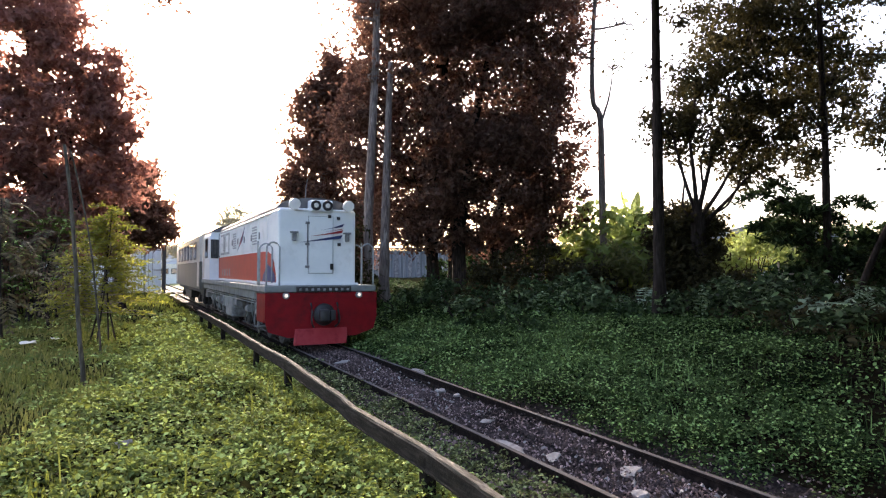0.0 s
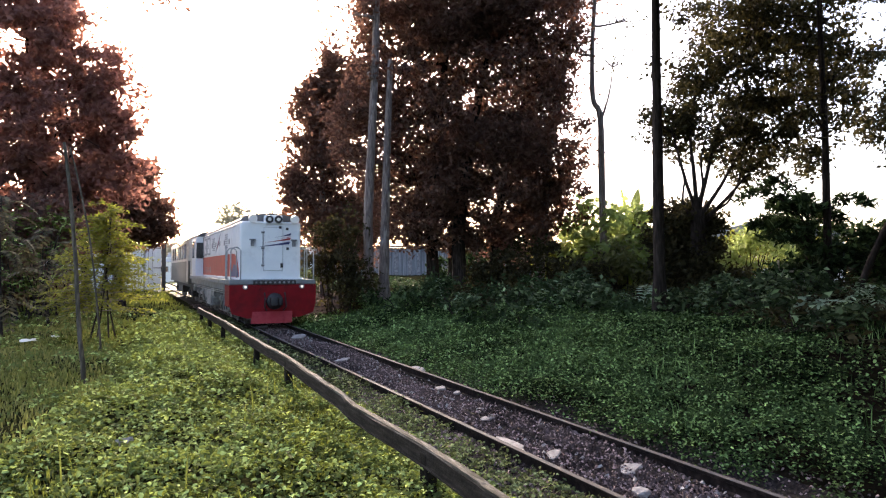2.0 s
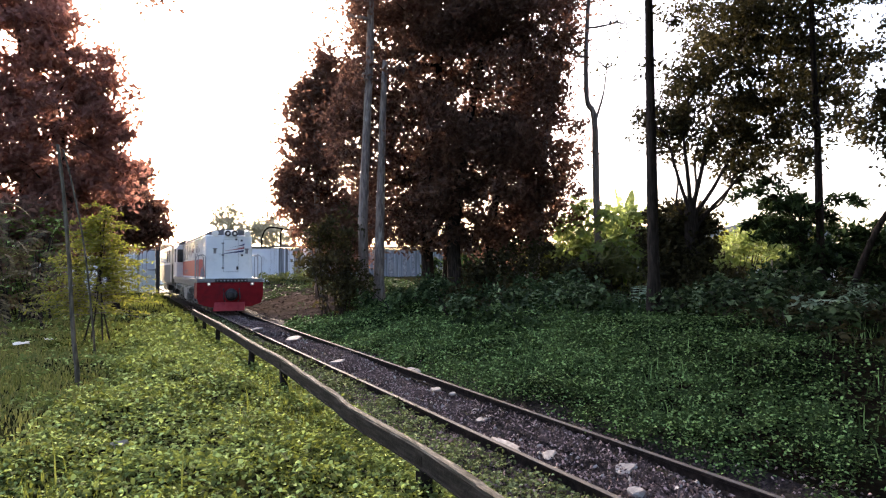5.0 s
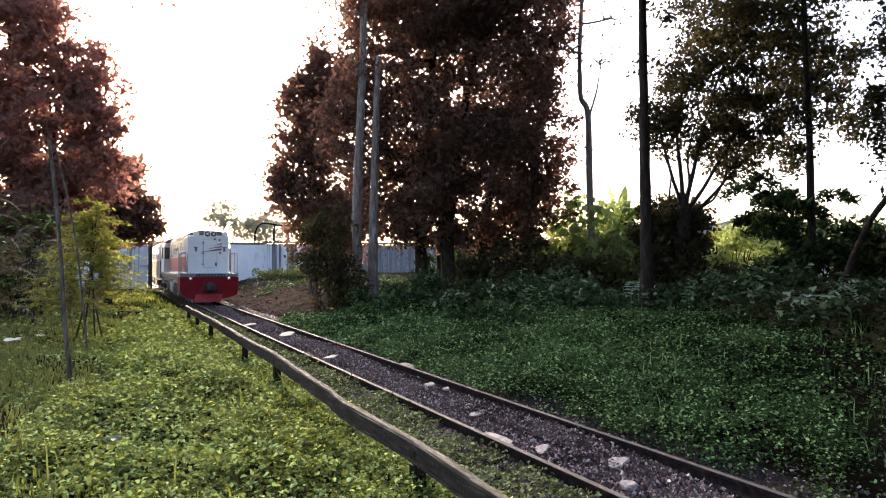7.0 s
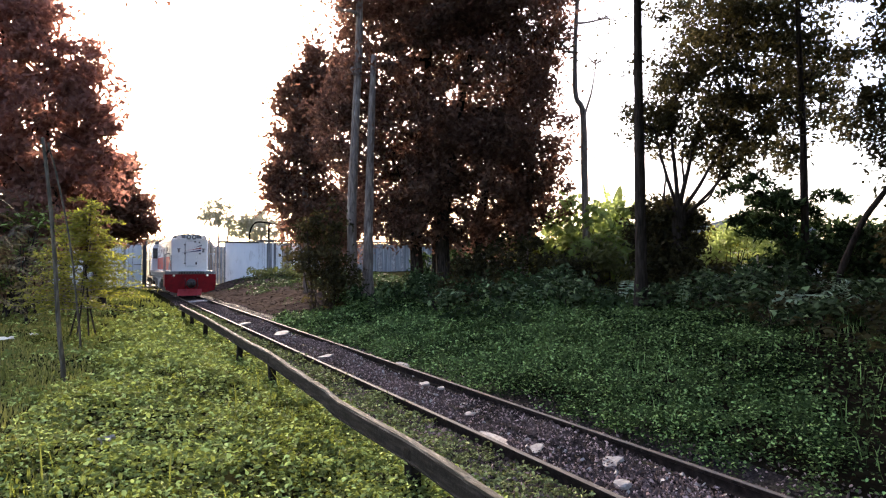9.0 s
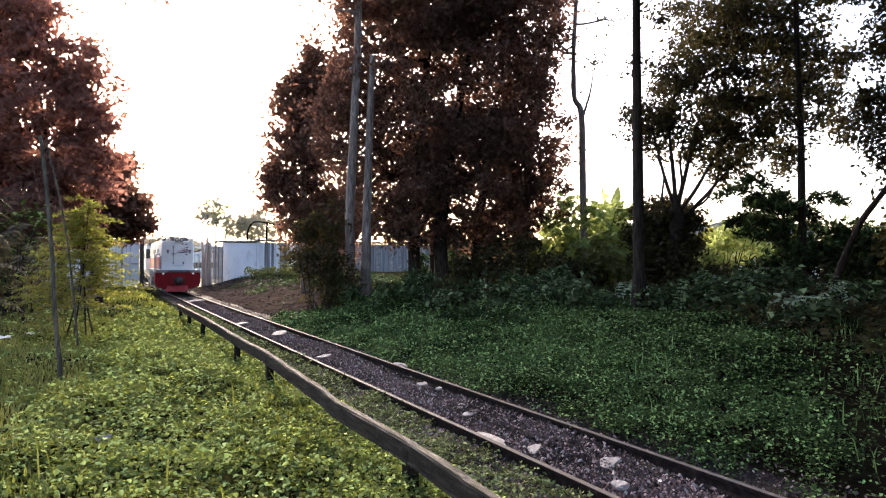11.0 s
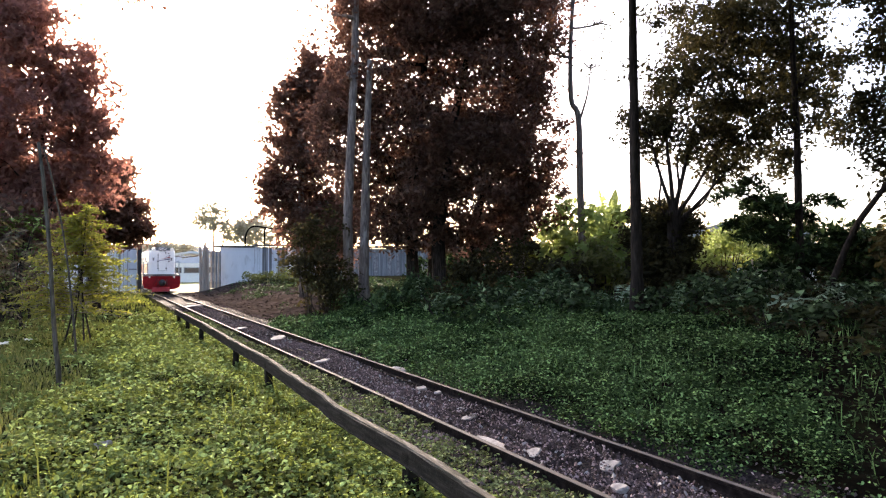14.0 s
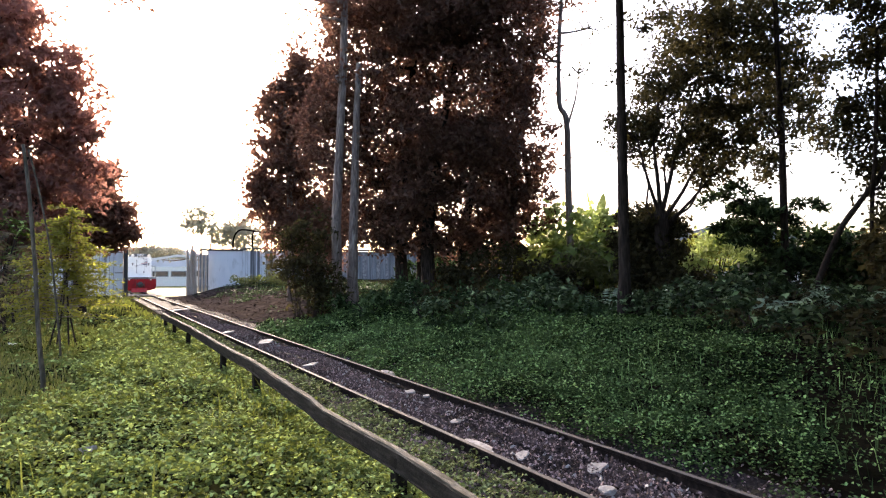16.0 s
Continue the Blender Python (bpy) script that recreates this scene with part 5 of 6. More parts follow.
for i, (lab, bl, lf, kw) in enumerate([
    ("dark tangled bush below the mango tree", UNDER, M_LEAF_BIG, dict(size=0.28, per=2.2)),
    ("pale green layered shrub before the mango tree", [(-2.6, 23.4, 2.3, 0.9, 0.3), (-3.4, 23.8, 3.1, 0.8, 0.3), (-1.9, 24.0, 1.7, 0.9, 0.25), (-3.0, 23.6, 1.4, 1.0, 0.25), (-2.2, 23.8, 3.2, 0.6, 0.3), (-4.2, 24.0, 2.4, 1.0, 0.3)], M_LEAF_HERB, dict(size=0.2, per=1.6, leaves=26, lift=0.6)),
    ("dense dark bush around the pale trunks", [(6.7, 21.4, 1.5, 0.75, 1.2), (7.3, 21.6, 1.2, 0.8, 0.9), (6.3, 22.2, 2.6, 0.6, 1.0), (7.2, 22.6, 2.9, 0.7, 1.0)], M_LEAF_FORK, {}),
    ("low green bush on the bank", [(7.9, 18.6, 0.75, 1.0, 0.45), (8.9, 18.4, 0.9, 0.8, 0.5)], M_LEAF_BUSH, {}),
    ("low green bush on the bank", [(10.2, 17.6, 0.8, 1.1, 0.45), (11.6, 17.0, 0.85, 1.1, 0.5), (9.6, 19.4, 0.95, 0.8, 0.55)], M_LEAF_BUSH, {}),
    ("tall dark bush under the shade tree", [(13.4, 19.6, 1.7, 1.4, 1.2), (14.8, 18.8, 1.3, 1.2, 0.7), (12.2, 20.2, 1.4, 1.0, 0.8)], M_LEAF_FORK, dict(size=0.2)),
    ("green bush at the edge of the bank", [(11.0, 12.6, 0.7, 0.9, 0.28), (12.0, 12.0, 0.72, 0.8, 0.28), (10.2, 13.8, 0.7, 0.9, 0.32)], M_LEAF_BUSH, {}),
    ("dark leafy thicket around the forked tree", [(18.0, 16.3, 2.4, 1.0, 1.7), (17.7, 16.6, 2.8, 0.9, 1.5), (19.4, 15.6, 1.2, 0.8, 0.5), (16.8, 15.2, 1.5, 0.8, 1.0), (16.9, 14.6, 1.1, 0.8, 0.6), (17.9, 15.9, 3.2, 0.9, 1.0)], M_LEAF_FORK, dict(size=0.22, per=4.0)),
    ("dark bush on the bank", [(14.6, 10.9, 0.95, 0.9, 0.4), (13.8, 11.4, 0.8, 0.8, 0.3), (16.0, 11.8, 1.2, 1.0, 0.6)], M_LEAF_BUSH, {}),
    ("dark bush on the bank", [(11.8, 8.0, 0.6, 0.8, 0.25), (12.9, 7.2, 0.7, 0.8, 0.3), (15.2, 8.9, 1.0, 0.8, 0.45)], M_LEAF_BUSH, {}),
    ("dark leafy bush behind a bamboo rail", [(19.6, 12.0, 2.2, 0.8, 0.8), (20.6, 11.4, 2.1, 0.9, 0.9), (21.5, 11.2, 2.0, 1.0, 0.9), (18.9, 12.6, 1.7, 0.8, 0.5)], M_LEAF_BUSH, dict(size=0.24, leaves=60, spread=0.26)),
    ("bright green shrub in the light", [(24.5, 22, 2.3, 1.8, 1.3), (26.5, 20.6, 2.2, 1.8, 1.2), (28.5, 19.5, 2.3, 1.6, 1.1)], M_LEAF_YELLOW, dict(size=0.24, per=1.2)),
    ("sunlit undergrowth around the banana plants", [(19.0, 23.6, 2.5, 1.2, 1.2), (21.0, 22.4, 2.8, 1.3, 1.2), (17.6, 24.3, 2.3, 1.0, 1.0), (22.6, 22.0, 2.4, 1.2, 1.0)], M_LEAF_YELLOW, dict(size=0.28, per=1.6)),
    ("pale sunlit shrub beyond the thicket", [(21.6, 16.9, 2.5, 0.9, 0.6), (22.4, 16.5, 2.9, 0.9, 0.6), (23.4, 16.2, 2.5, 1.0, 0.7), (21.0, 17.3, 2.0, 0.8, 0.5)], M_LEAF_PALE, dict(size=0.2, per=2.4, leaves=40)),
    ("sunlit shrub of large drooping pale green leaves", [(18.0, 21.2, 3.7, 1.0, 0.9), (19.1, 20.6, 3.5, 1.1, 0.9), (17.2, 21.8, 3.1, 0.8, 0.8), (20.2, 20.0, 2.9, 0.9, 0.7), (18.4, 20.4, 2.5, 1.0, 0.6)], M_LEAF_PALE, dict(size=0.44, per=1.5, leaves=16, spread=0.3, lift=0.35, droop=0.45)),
    ("leafy shrub at the foot of the banana plants", [(16.6, 18.6, 1.6, 0.9, 0.7), (17.6, 18.2, 1.5, 0.9, 0.6), (15.6, 19.2, 1.5, 0.8, 0.6), (16.9, 19.0, 2.3, 0.6, 0.5)], M_LEAF_FEATHER, dict(size=0.24, per=2.2, leaves=30)),
    ("weedy bush growing along the wall", [(9.6, 45.5, 0.85, 1.2, 0.5), (11.0, 45.0, 0.95, 1.3, 0.55), (12.6, 45.4, 1.1, 1.3, 0.6)], M_LEAF_FEATHER, dict(size=0.22, per=1.2)),
    ("grassy bush behind the tree trunks", [(17, 30, 1.7, 2.2, 1.0), (20, 28, 1.9, 2.2, 1.0)], M_LEAF_BUSH, dict(size=0.3, per=1.6)),
    ("dark bush at the far end of the bank", [(22.5, 9.0, 2.0, 1.5, 1.2), (21, 7.8, 1.7, 1.2, 1.0), (24, 11, 2.2, 1.6, 1.2)], M_LEAF_FORK, dict(size=0.24, per=2.0)),
]):
    bush(lab, bl, lf, 40 + i, **kw)


# shrub with long arching sprays of narrow leaves beside the bamboo rail
def spray_shrub(x, y, seed, sprays):
    rg, rp = random.Random(seed), np.random.default_rng(seed)
    t = thing("shrub", "dark shrub with long arching sprays of narrow leaves", "shrub", pose(x, y, gz(x, y)))
    stem = smooth_pts([(0, 0, -0.2), (0.06, 0.04, 1.2), (0, 0, 2.3), (0.05, 0, 3.2)], 12)
    smooth(part("stem", tube(bmesh.new(), stem, np.linspace(0.08, 0.03, 12), 8, 0.06, rg), M_BARKDARK, t))
    for a, z, length, rise in sprays:
        d = Vector((math.cos(a), math.sin(a), 0))
        s = Vector(stem[min(11, max(0, int(z / 3.2 * 10)))])
        arch = smooth_pts([s, s + d * length * 0.4 + Vector((0, 0, rise * 0.8)), s + d * length * 0.8 + Vector((0, 0, rise)), s + d * length + Vector((0, 0, rise * 0.8))], 14)
        branch = part("branch", tube(bmesh.new(), arch, np.linspace(0.022, 0.006, 14), 6), M_BARKDARK, t)
        c = np.repeat(arch[3:], 16, 0) + rp.normal(size=(16 * 11, 3)) * (0.13, 0.13, 0.08)
        tagged(leaf_mesh("foliage", c, 0.3, 0.085, M_LEAF_BUSH, rp, branch, lift=0.35, droop=0.5), kind="stuff")


ra = random.Random(14)
spray_shrub(19.0, 12.5, 15, [(2.15, 2.3, 1.9, 1.25), (2.4, 1.9, 1.5, 0.9), (1.9, 2.6, 1.3, 1.3), (5.4, 2.2, 1.6, 1.2)] + [(ra.uniform(0, 6.28), ra.uniform(1.0, 2.9), ra.uniform(0.8, 1.5), ra.uniform(0.2, 1.2)) for k in range(20)])


# tall weeds in clumps along the upper edge of the bank
rw = random.Random(31)
for i in range(30):
    a = rw.uniform(0.0, 1.0)
    d = rw.uniform(13.0, 21.5)
    az = radians(22 + 40 * a)
    x, y = d * math.sin(az), d * math.cos(az)
    if x < 7.2:
        continue
    r = rw.uniform(0.3, 0.75)
    h = rw.uniform(0.16, 0.3) + 0.3 * smoothstep(18.0, 21.0, d)
    tagged(bush("clump of tall leafy weeds on the shaded bank", [(x, y, gz(x, y) + h * 0.7, r, h), (x + rw.uniform(-.5, .5), y + rw.uniform(-.5, .5), gz(x, y) + h * 0.45, r * 0.8, h * 0.6)], rw.choice((M_LEAF_BUSH, M_LEAF_FORK)), 200 + i, per=3.2, leaves=26, spread=0.13, size=rw.uniform(0.12, 0.2), lift=0.4, category="weeds"), group="weed clumps on the bank")


# taller leafy weeds that stand out at the brow of the bank
for i, (x, y, h, r) in enumerate([(10.4, 12.6, 0.62, 0.5), (11.0, 13.4, 0.75, 0.55), (9.4, 14.6, 0.6, 0.6), (12.9, 11.6, 0.55, 0.4), (13.3, 11.0, 0.75, 0.4), (12.5, 9.9, 0.6, 0.55), (13.6, 10.0, 0.8, 0.5), (12.0, 8.9, 0.5, 0.45), (11.7, 11.2, 0.5, 0.5), (8.4, 15.8, 0.5, 0.6), (14.9, 9.8, 0.8, 0.5), (11.3, 7.0, 0.45, 0.5), (13.4, 7.2, 0.6, 0.5), (12.0, 15.4, 0.9, 0.6)]):
    g = gz(x, y)
    tagged(bush("leafy weed clump at the brow of the bank", [(x, y, g + h * 0.55, r, h * 0.5), (x + 0.12, y - 0.1, g + h * 0.85, r * 0.45, h * 0.3)], M_LEAF_WEED, 260 + i, per=4.5, leaves=24, spread=0.12, size=0.19, lift=0.5, category="weeds"), group="weed clumps on the bank")


# yellow-green sapling with feathery leaves and the leaning stakes beside it
def sapling():
    rp, rg = np.random.default_rng(77), random.Random(77)
    b = (-0.43, 16.0, gz(-0.43, 16.0))
    t = thing("sapling", "yellow green feathery young tree on thin stems", "young tree", pose(*b))
    tips = []
    for k in range(4):
        bm = bmesh.new()
        e = (rg.uniform(-.16, .16), rg.uniform(-.2, .2), (3.05, 2.7, 2.5, 2.2)[k])
        p = smooth_pts([(rg.uniform(-.35, .35), rg.uniform(-.2, .2), -0.1), (e[0] * 0.5 + rg.uniform(-.1, .1), e[1] * 0.5, 1.2), e], 8)
        part("stem", tube(bm, p, np.linspace(0.02, 0.008, 8), 6), M_BARKDARK, t)
        tips.append(p)
    pts = []
    bm = bmesh.new()
    for k in range(230):
        p = tips[k % 4]
        i = rg.uniform(2.2, 6.99)
        s = Vector(p[int(i)]).lerp(Vector(p[int(i) + 1]), i - int(i))
        a = rg.uniform(0, 6.28)
        ln = rg.uniform(0.5, 1.0) * max(0.3, 1.75 - 0.52 * max(0.0, s.z - 0.5))
        e = s + Vector((math.cos(a) * ln, math.sin(a) * ln, rg.uniform(-0.1, 0.12)))
        m = s.lerp(e, 0.5) + Vector((0, 0, 0.08))
        tube(bm, [s, m, e], [0.008, 0.006, 0.003], 4)
        for j in range(26):
            f = 0.22 + 0.78 * j / 25
            q = s.lerp(m, f * 2) if f < 0.5 else m.lerp(e, f * 2 - 1)
            pts.append(q + Vector((rg.gauss(0, 0.04), rg.gauss(0, 0.04), rg.gauss(0, 0.03))))
    tagged(part("twig", bm, M_BARK, t), kind="stuff")
    leaf_mesh("foliage", np.array([tuple(q) for q in pts]), 0.13, 0.05, M_LEAF_SAPLING, rp, t, lift=0.6)


sapling()
for lab, pts, r0, r1 in (("thin upright mossy stake in the grass", [(-0.53, 10.4, 0.1), (-0.62, 10.4, 1.05), (-0.68, 10.4, 2.05), (-0.76, 10.4, 2.95), (-0.84, 10.45, 3.6)], 0.034, 0.02),
                         ("slim leaning sapling stem in the grass", [(-0.42, 13.64, 0.1), (-0.62, 13.7, 2.1), (-0.85, 13.8, 3.4), (-1.02, 13.85, 4.1)], 0.02, 0.012)):
    pts = rooted(pts)
    b = Vector(pts[0])
    t = thing("stake", lab, "stake", pose(*b))
    p = smooth_pts(pts, 12)
    p[0, 2] -= 0.25
    rg = random.Random(5)
    smooth(part("shaft", tube(bmesh.new(), [Vector(q) - b for q in p], np.linspace(r0, r1, 12), 8, 0.12, rg), M_MOSSY, t))



# banana plants
def banana(x, y, h, seed):
    rg = random.Random(seed)
    t = thing("banana_plant", "banana plant with broad torn pale green leaves", "banana plant", pose(x, y, gz(x, y)), "banana plants by the trees")
    smooth(part("stem", tube(bmesh.new(), smooth_pts([(0, 0, -0.2), (0.05, 0, h * 0.3), (0.02, 0.03, h * 0.6)], 8), np.linspace(0.16, 0.08, 8), 9), M_LEAF_YELLOW, t))
    for k in range(12):
        a = k * 2.4 + rg.uniform(-.3, .3)
        up = 1.0 if k < 2 and h > 4 else rg.uniform(0.2, 0.75)
        L = rg.uniform(1.5, 2.1)
        d = Vector((math.cos(a), math.sin(a), 0))
        s = Vector((0.02, 0.03, h * 0.58))
        n = 12
        mid = [s + d * L * (f * (1.0 if up < 1 else 0.25)) + Vector((0, 0, L * (up * f * 1.25 - (1.25 if up < 1 else 0.15) * f * f * (1 - 0.4 * up)))) for f in np.linspace(0, 1, n)]
        side = d.cross(Vector((0, 0, 1))).normalized()
        bm = bmesh.new()
        for i in range(n - 1):
            w0 = 0.38 * math.sin(math.pi * min(1, (i / (n - 1)) * 0.9 + 0.08)) ** 0.6
            w1 = 0.38 * math.sin(math.pi * min(1, ((i + 1) / (n - 1)) * 0.9 + 0.08)) ** 0.6
            for sg in (-1, 1):
                cut = rg.uniform(0.75, 1.0)
                q = [mid[i], mid[i] + side * sg * w0 * cut + Vector((0, 0, -0.06 * rg.random())), mid[i + 1] + side * sg * w1 * cut + Vector((0, 0, -0.06 * rg.random())), mid[i + 1]]
                vs = [bm.verts.new(c) for c in q]
                bm.faces.new(vs if sg > 0 else vs[::-1])
        part("leaf", bm, M_BANANA, t)


for i, (x, y, h) in enumerate([(18.6, 20.2, 3.2), (19.2, 20.0, 3.9), (17.7, 20.4, 3.0), (19.9, 21.2, 4.4), (20.9, 20.7, 3.8), (18.9, 22.0, 3.6), (19.6, 22.6, 3.4), (21.8, 21.0, 3.4), (18.3, 21.0, 2.8), (20.3, 19.8, 2.8)]):
    banana(x, y, h, 60 + i)


# broad pale leaves of a low plant on the bank
def broad_plant(x, y, seed, n=9, L=0.5):
    rg = random.Random(seed)
    t = thing("broadleaf_plant", "low plant with broad pale green leaves on the bank", "plant", pose(x, y, gz(x, y)), "broadleaf plants on the bank")
    for k in range(n):
        a, l = rg.uniform(0, 6.28), L * rg.uniform(0.6, 1.1)
        d = Vector((math.cos(a), math.sin(a), 0))
        s = d.cross(Vector((0, 0, 1)))
        base = d * 0.1 + Vector((0, 0, rg.uniform(0.12, 0.42)))
        bm = bmesh.new()
        rod(bm, (0, 0, -0.05), base, 0.008, 0.006, 5)
        pr = []
        for f, w in ((0, 0.02), (0.2, 0.16), (0.45, 0.22), (0.75, 0.14), (1, 0.01)):
            c = base + d * l * f + Vector((0, 0, 0.12 * f - 0.3 * f * f)) * l
            pr.append([bm.verts.new(c + s * w * l * 1.4 + Vector((0, 0, 0.03))), bm.verts.new(c), bm.verts.new(c - s * w * l * 1.4 + Vector((0, 0, 0.03)))])
        for p, q in zip(pr, pr[1:]):
            bm.faces.new((p[0], p[1], q[1], q[0]))
            bm.faces.new((p[1], p[2], q[2], q[1]))
        smooth(part("leaf", bm, M_LEAF_BROAD, t))


for i, (x, y) in enumerate([(13.6, 8.6), (14.2, 8.2), (12.9, 8.9), (13.3, 9.6), (14.9, 9.2), (13.0, 8.2), (15.2, 7.2), (12.3, 7.9), (14.4, 9.6)]):
    broad_plant(x, y, 80 + i, L=0.66)


# upright weeds with pale leaves in pairs up a stalk
def stalk_weed(x, y, h, seed):
    rg = random.Random(seed)
    t = thing("stalk_weed", "upright weed with pale leaf pairs on a stalk", "weed", pose(x, y, gz(x, y)), "upright weeds at the brow of the bank")
    p = smooth_pts([(0, 0, -0.1), (rg.uniform(-.05, .05), 0.02, h * 0.5), (rg.uniform(-.12, .12), rg.uniform(-.1, .1), h)], 9)
    part("stalk", tube(bmesh.new(), p, np.linspace(0.011, 0.005, 9), 5), M_LEAF_BUSH, t)
    for k in range(16):
        j = min(7.99, 2.0 + 6.0 * k / 15)
        o = Vector(p[int(j)]).lerp(Vector(p[int(j) + 1]), j - int(j))
        a, l = k * 2.2 + rg.uniform(-.4, .4), rg.uniform(0.1, 0.19)
        d = Vector((math.cos(a), math.sin(a), rg.uniform(-0.2, 0.5))).normalized()
        w = d.cross(Vector((0, 0, 1))).normalized() * l * 0.24
        bm = bmesh.new()
        vs = [bm.verts.new(q) for q in (o, o + d * l * 0.3 + w + Vector((0, 0, 0.012)), o + d * l * 0.75 + w * 0.8, o + d * l - Vector((0, 0, 0.25 * l)), o + d * l * 0.75 - w * 0.8, o + d * l * 0.3 - w + Vector((0, 0, 0.012)))]
        bm.faces.new((vs[0], vs[1], vs[2], vs[3]))
        bm.faces.new((vs[0], vs[3], vs[4], vs[5]))
        part("leaf", bm, M_LEAF_BROAD, t)


for i, (x, y, h) in enumerate([(11.3, 9.9, 0.85), (11.7, 10.2, 0.6), (9.9, 13.2, 0.85), (9.5, 13.5, 0.65), (12.6, 9.1, 0.6), (13.9, 8.0, 0.8), (8.2, 15.5, 0.7), (8.7, 17.6, 1.0), (10.9, 12.0, 0.6), (13.2, 9.4, 0.7)]):
    stalk_weed(x, y, h, 300 + i)


# pale drooping fronds at the foot of the leaning tree
def frond(t, o, a, l, up, w0, leaf):
    """One arching feather leaf from o in direction a."""
    d = Vector((math.cos(a), math.sin(a), 0))
    s = d.cross(Vector((0, 0, 1)))
    bm = bmesh.new()
    mid = [o + d * l * f + Vector((0, 0, l * (up * 1.5 * f - 1.25 * f * f))) for f in np.linspace(0, 1, 15)]
    tube(bm, mid, np.linspace(0.008, 0.003, 15), 4)
    for i in range(3, 14):
        w = 0.2 * l * math.sin(math.pi * (0.15 + 0.8 * i / 14)) + 0.02
        ax = (mid[i + 1] - mid[i]).normalized()
        for sg in (-1, 1):
            tip = mid[i] + s * sg * w + ax * w * 0.35 - Vector((0, 0, 0.25 * w))
            m = mid[i].lerp(tip, 0.5)
            vs = [bm.verts.new(q) for q in (mid[i], m + ax * w0, tip, m - ax * w0)]
            bm.faces.new(vs if sg > 0 else vs[::-1])
    part("frond", bm, leaf, t)


def feather_tree(x, y, seed, heights, n):
    """A young tree with arching feather leaves in tiers."""
    rg = random.Random(seed)
    t = thing("feather_leaved_tree", "young tree with pale drooping feather leaves", "young tree", pose(x, y, gz(x, y)), "feather leaved trees by the lawn")
    top = heights[1]
    p = smooth_pts([(0, 0, -0.2), (rg.uniform(-.1, .1), 0.05, top * 0.5), (rg.uniform(-.2, .2), 0, top)], 10)
    smooth(part("stem", tube(bmesh.new(), p, np.linspace(0.05, 0.015, 10), 7), M_BARKDARK, t))
    for k in range(n):
        f = (heights[0] + (heights[1] - heights[0]) * k / (n - 1)) / top
        j = min(8.99, f * 9)
        frond(t, Vector(p[int(j)]).lerp(Vector(p[int(j) + 1]), j - int(j)), k * 2.4 + rg.uniform(-.5, .5), rg.uniform(0.9, 1.5), rg.uniform(0.2, 0.75), 0.045, M_LEAF_OLIVE)


def fern(x, y, seed, n=11, L=0.9):
    rg = random.Random(seed)
    t = thing("fern", "pale green fern with drooping feathery fronds", "fern", pose(x, y, gz(x, y)), "ferns on the bank")
    for k in range(n):
        frond(t, Vector((0, 0, -0.05)), k * 2.4 + rg.uniform(-.4, .4), L * rg.uniform(0.7, 1.15), rg.uniform(0.6, 1.1), 0.028, M_LEAF_BROAD)


for i, (x, y) in enumerate([(15.9, 9.0), (15.1, 8.3), (16.6, 8.4), (14.4, 7.6), (16.8, 9.6), (12.6, 13.0), (17.9, 13.6)]):
    fern(x, y, 140 + i, 14, 1.25)
for i, (x, y, lo, hi, n) in enumerate([(-2.7, 18.4, 0.9, 3.4, 24), (-4.0, 19.6, 1.2, 4.2, 26), (-1.9, 20.4, 1.0, 2.6, 16)]):
    feather_tree(x, y, 160 + i, (lo, hi), n)
# added thicket, largely out of view, keeps side light off the bank
bush("dense dark thicket added to shade the end of the bank", [(14.6, 5.6, 1.5, 1.3, 1.3), (12.4, 3.6, 1.5, 1.4, 1.4), (16.4, 6.6, 2.2, 1.3, 1.8), (10.2, 1.8, 1.4, 1.4, 1.4), (17.6, 7.2, 1.4, 1.2, 1.0)], M_LEAF_FORK, 98, size=0.22, per=3.0)


# ---- herbs and grass ----
rng = np.random.default_rng(21)
def scatter(n, x0, x1, y0, y1, power=1.6):
    y = y0 + (y1 - y0) * rng.random(n) ** power
    return x0 + (x1 - x0) * rng.random(n), y


def patchy(x, y):
    return np.sin(x * 1.9 + 1.3 * np.sin(y * 1.1)) * np.sin(y * 1.6 + 0.8 * np.sin(x * 2.3)) + 0.5 * np.sin(x * 5.1) * np.sin(y * 4.7 + x)


def herb_layer(name, label, x, y, length, mat, high, near=8.5):
    z = ground_z(x, y) + high * rng.random(len(x)) ** 0.7 * np.clip(0.6 + 0.5 * patchy(x, y) + 0.35 * patchy(0.45 * x + 7, 0.45 * y), 0.12, 1.7) * (1 - 0.75 * smoothstep(1.35, 1.8, x) * (1 - smoothstep(2.8, 3.4, x))) + 0.01
    z = z + 0.5 * high * np.maximum(0, patchy(3.3 * x + 2, 3.3 * y)) * rng.random(len(x)) ** 0.5
    # leaves gather in tufts of six on one shoot
    k = np.arange(len(x)) // 6 * 6
    w = 0.03 + 0.0035 * np.maximum(y, 0)
    rest = z - ground_z(x, y)
    x, y = x[k] + rng.normal(size=len(x)) * w, y[k] + rng.normal(size=len(x)) * w
    z = ground_z(x, y) + 0.7 * rest[k] + 0.3 * rest - 1.6 * ((x - x[k]) ** 2 + (y - y[k]) ** 2)
    p = np.stack([x, y, z], 1)
    length = (length + 0 * y)[k]
    for part_of in (y < near, y >= near):
        if part_of.any():
            ob = leaf_mesh(name, p[part_of], length[part_of], length[part_of] * 0.72, mat, rng, lift=0.62, oval=bool(y[part_of][0] < near))
            tagged(ob, label, "plants", kind="stuff")


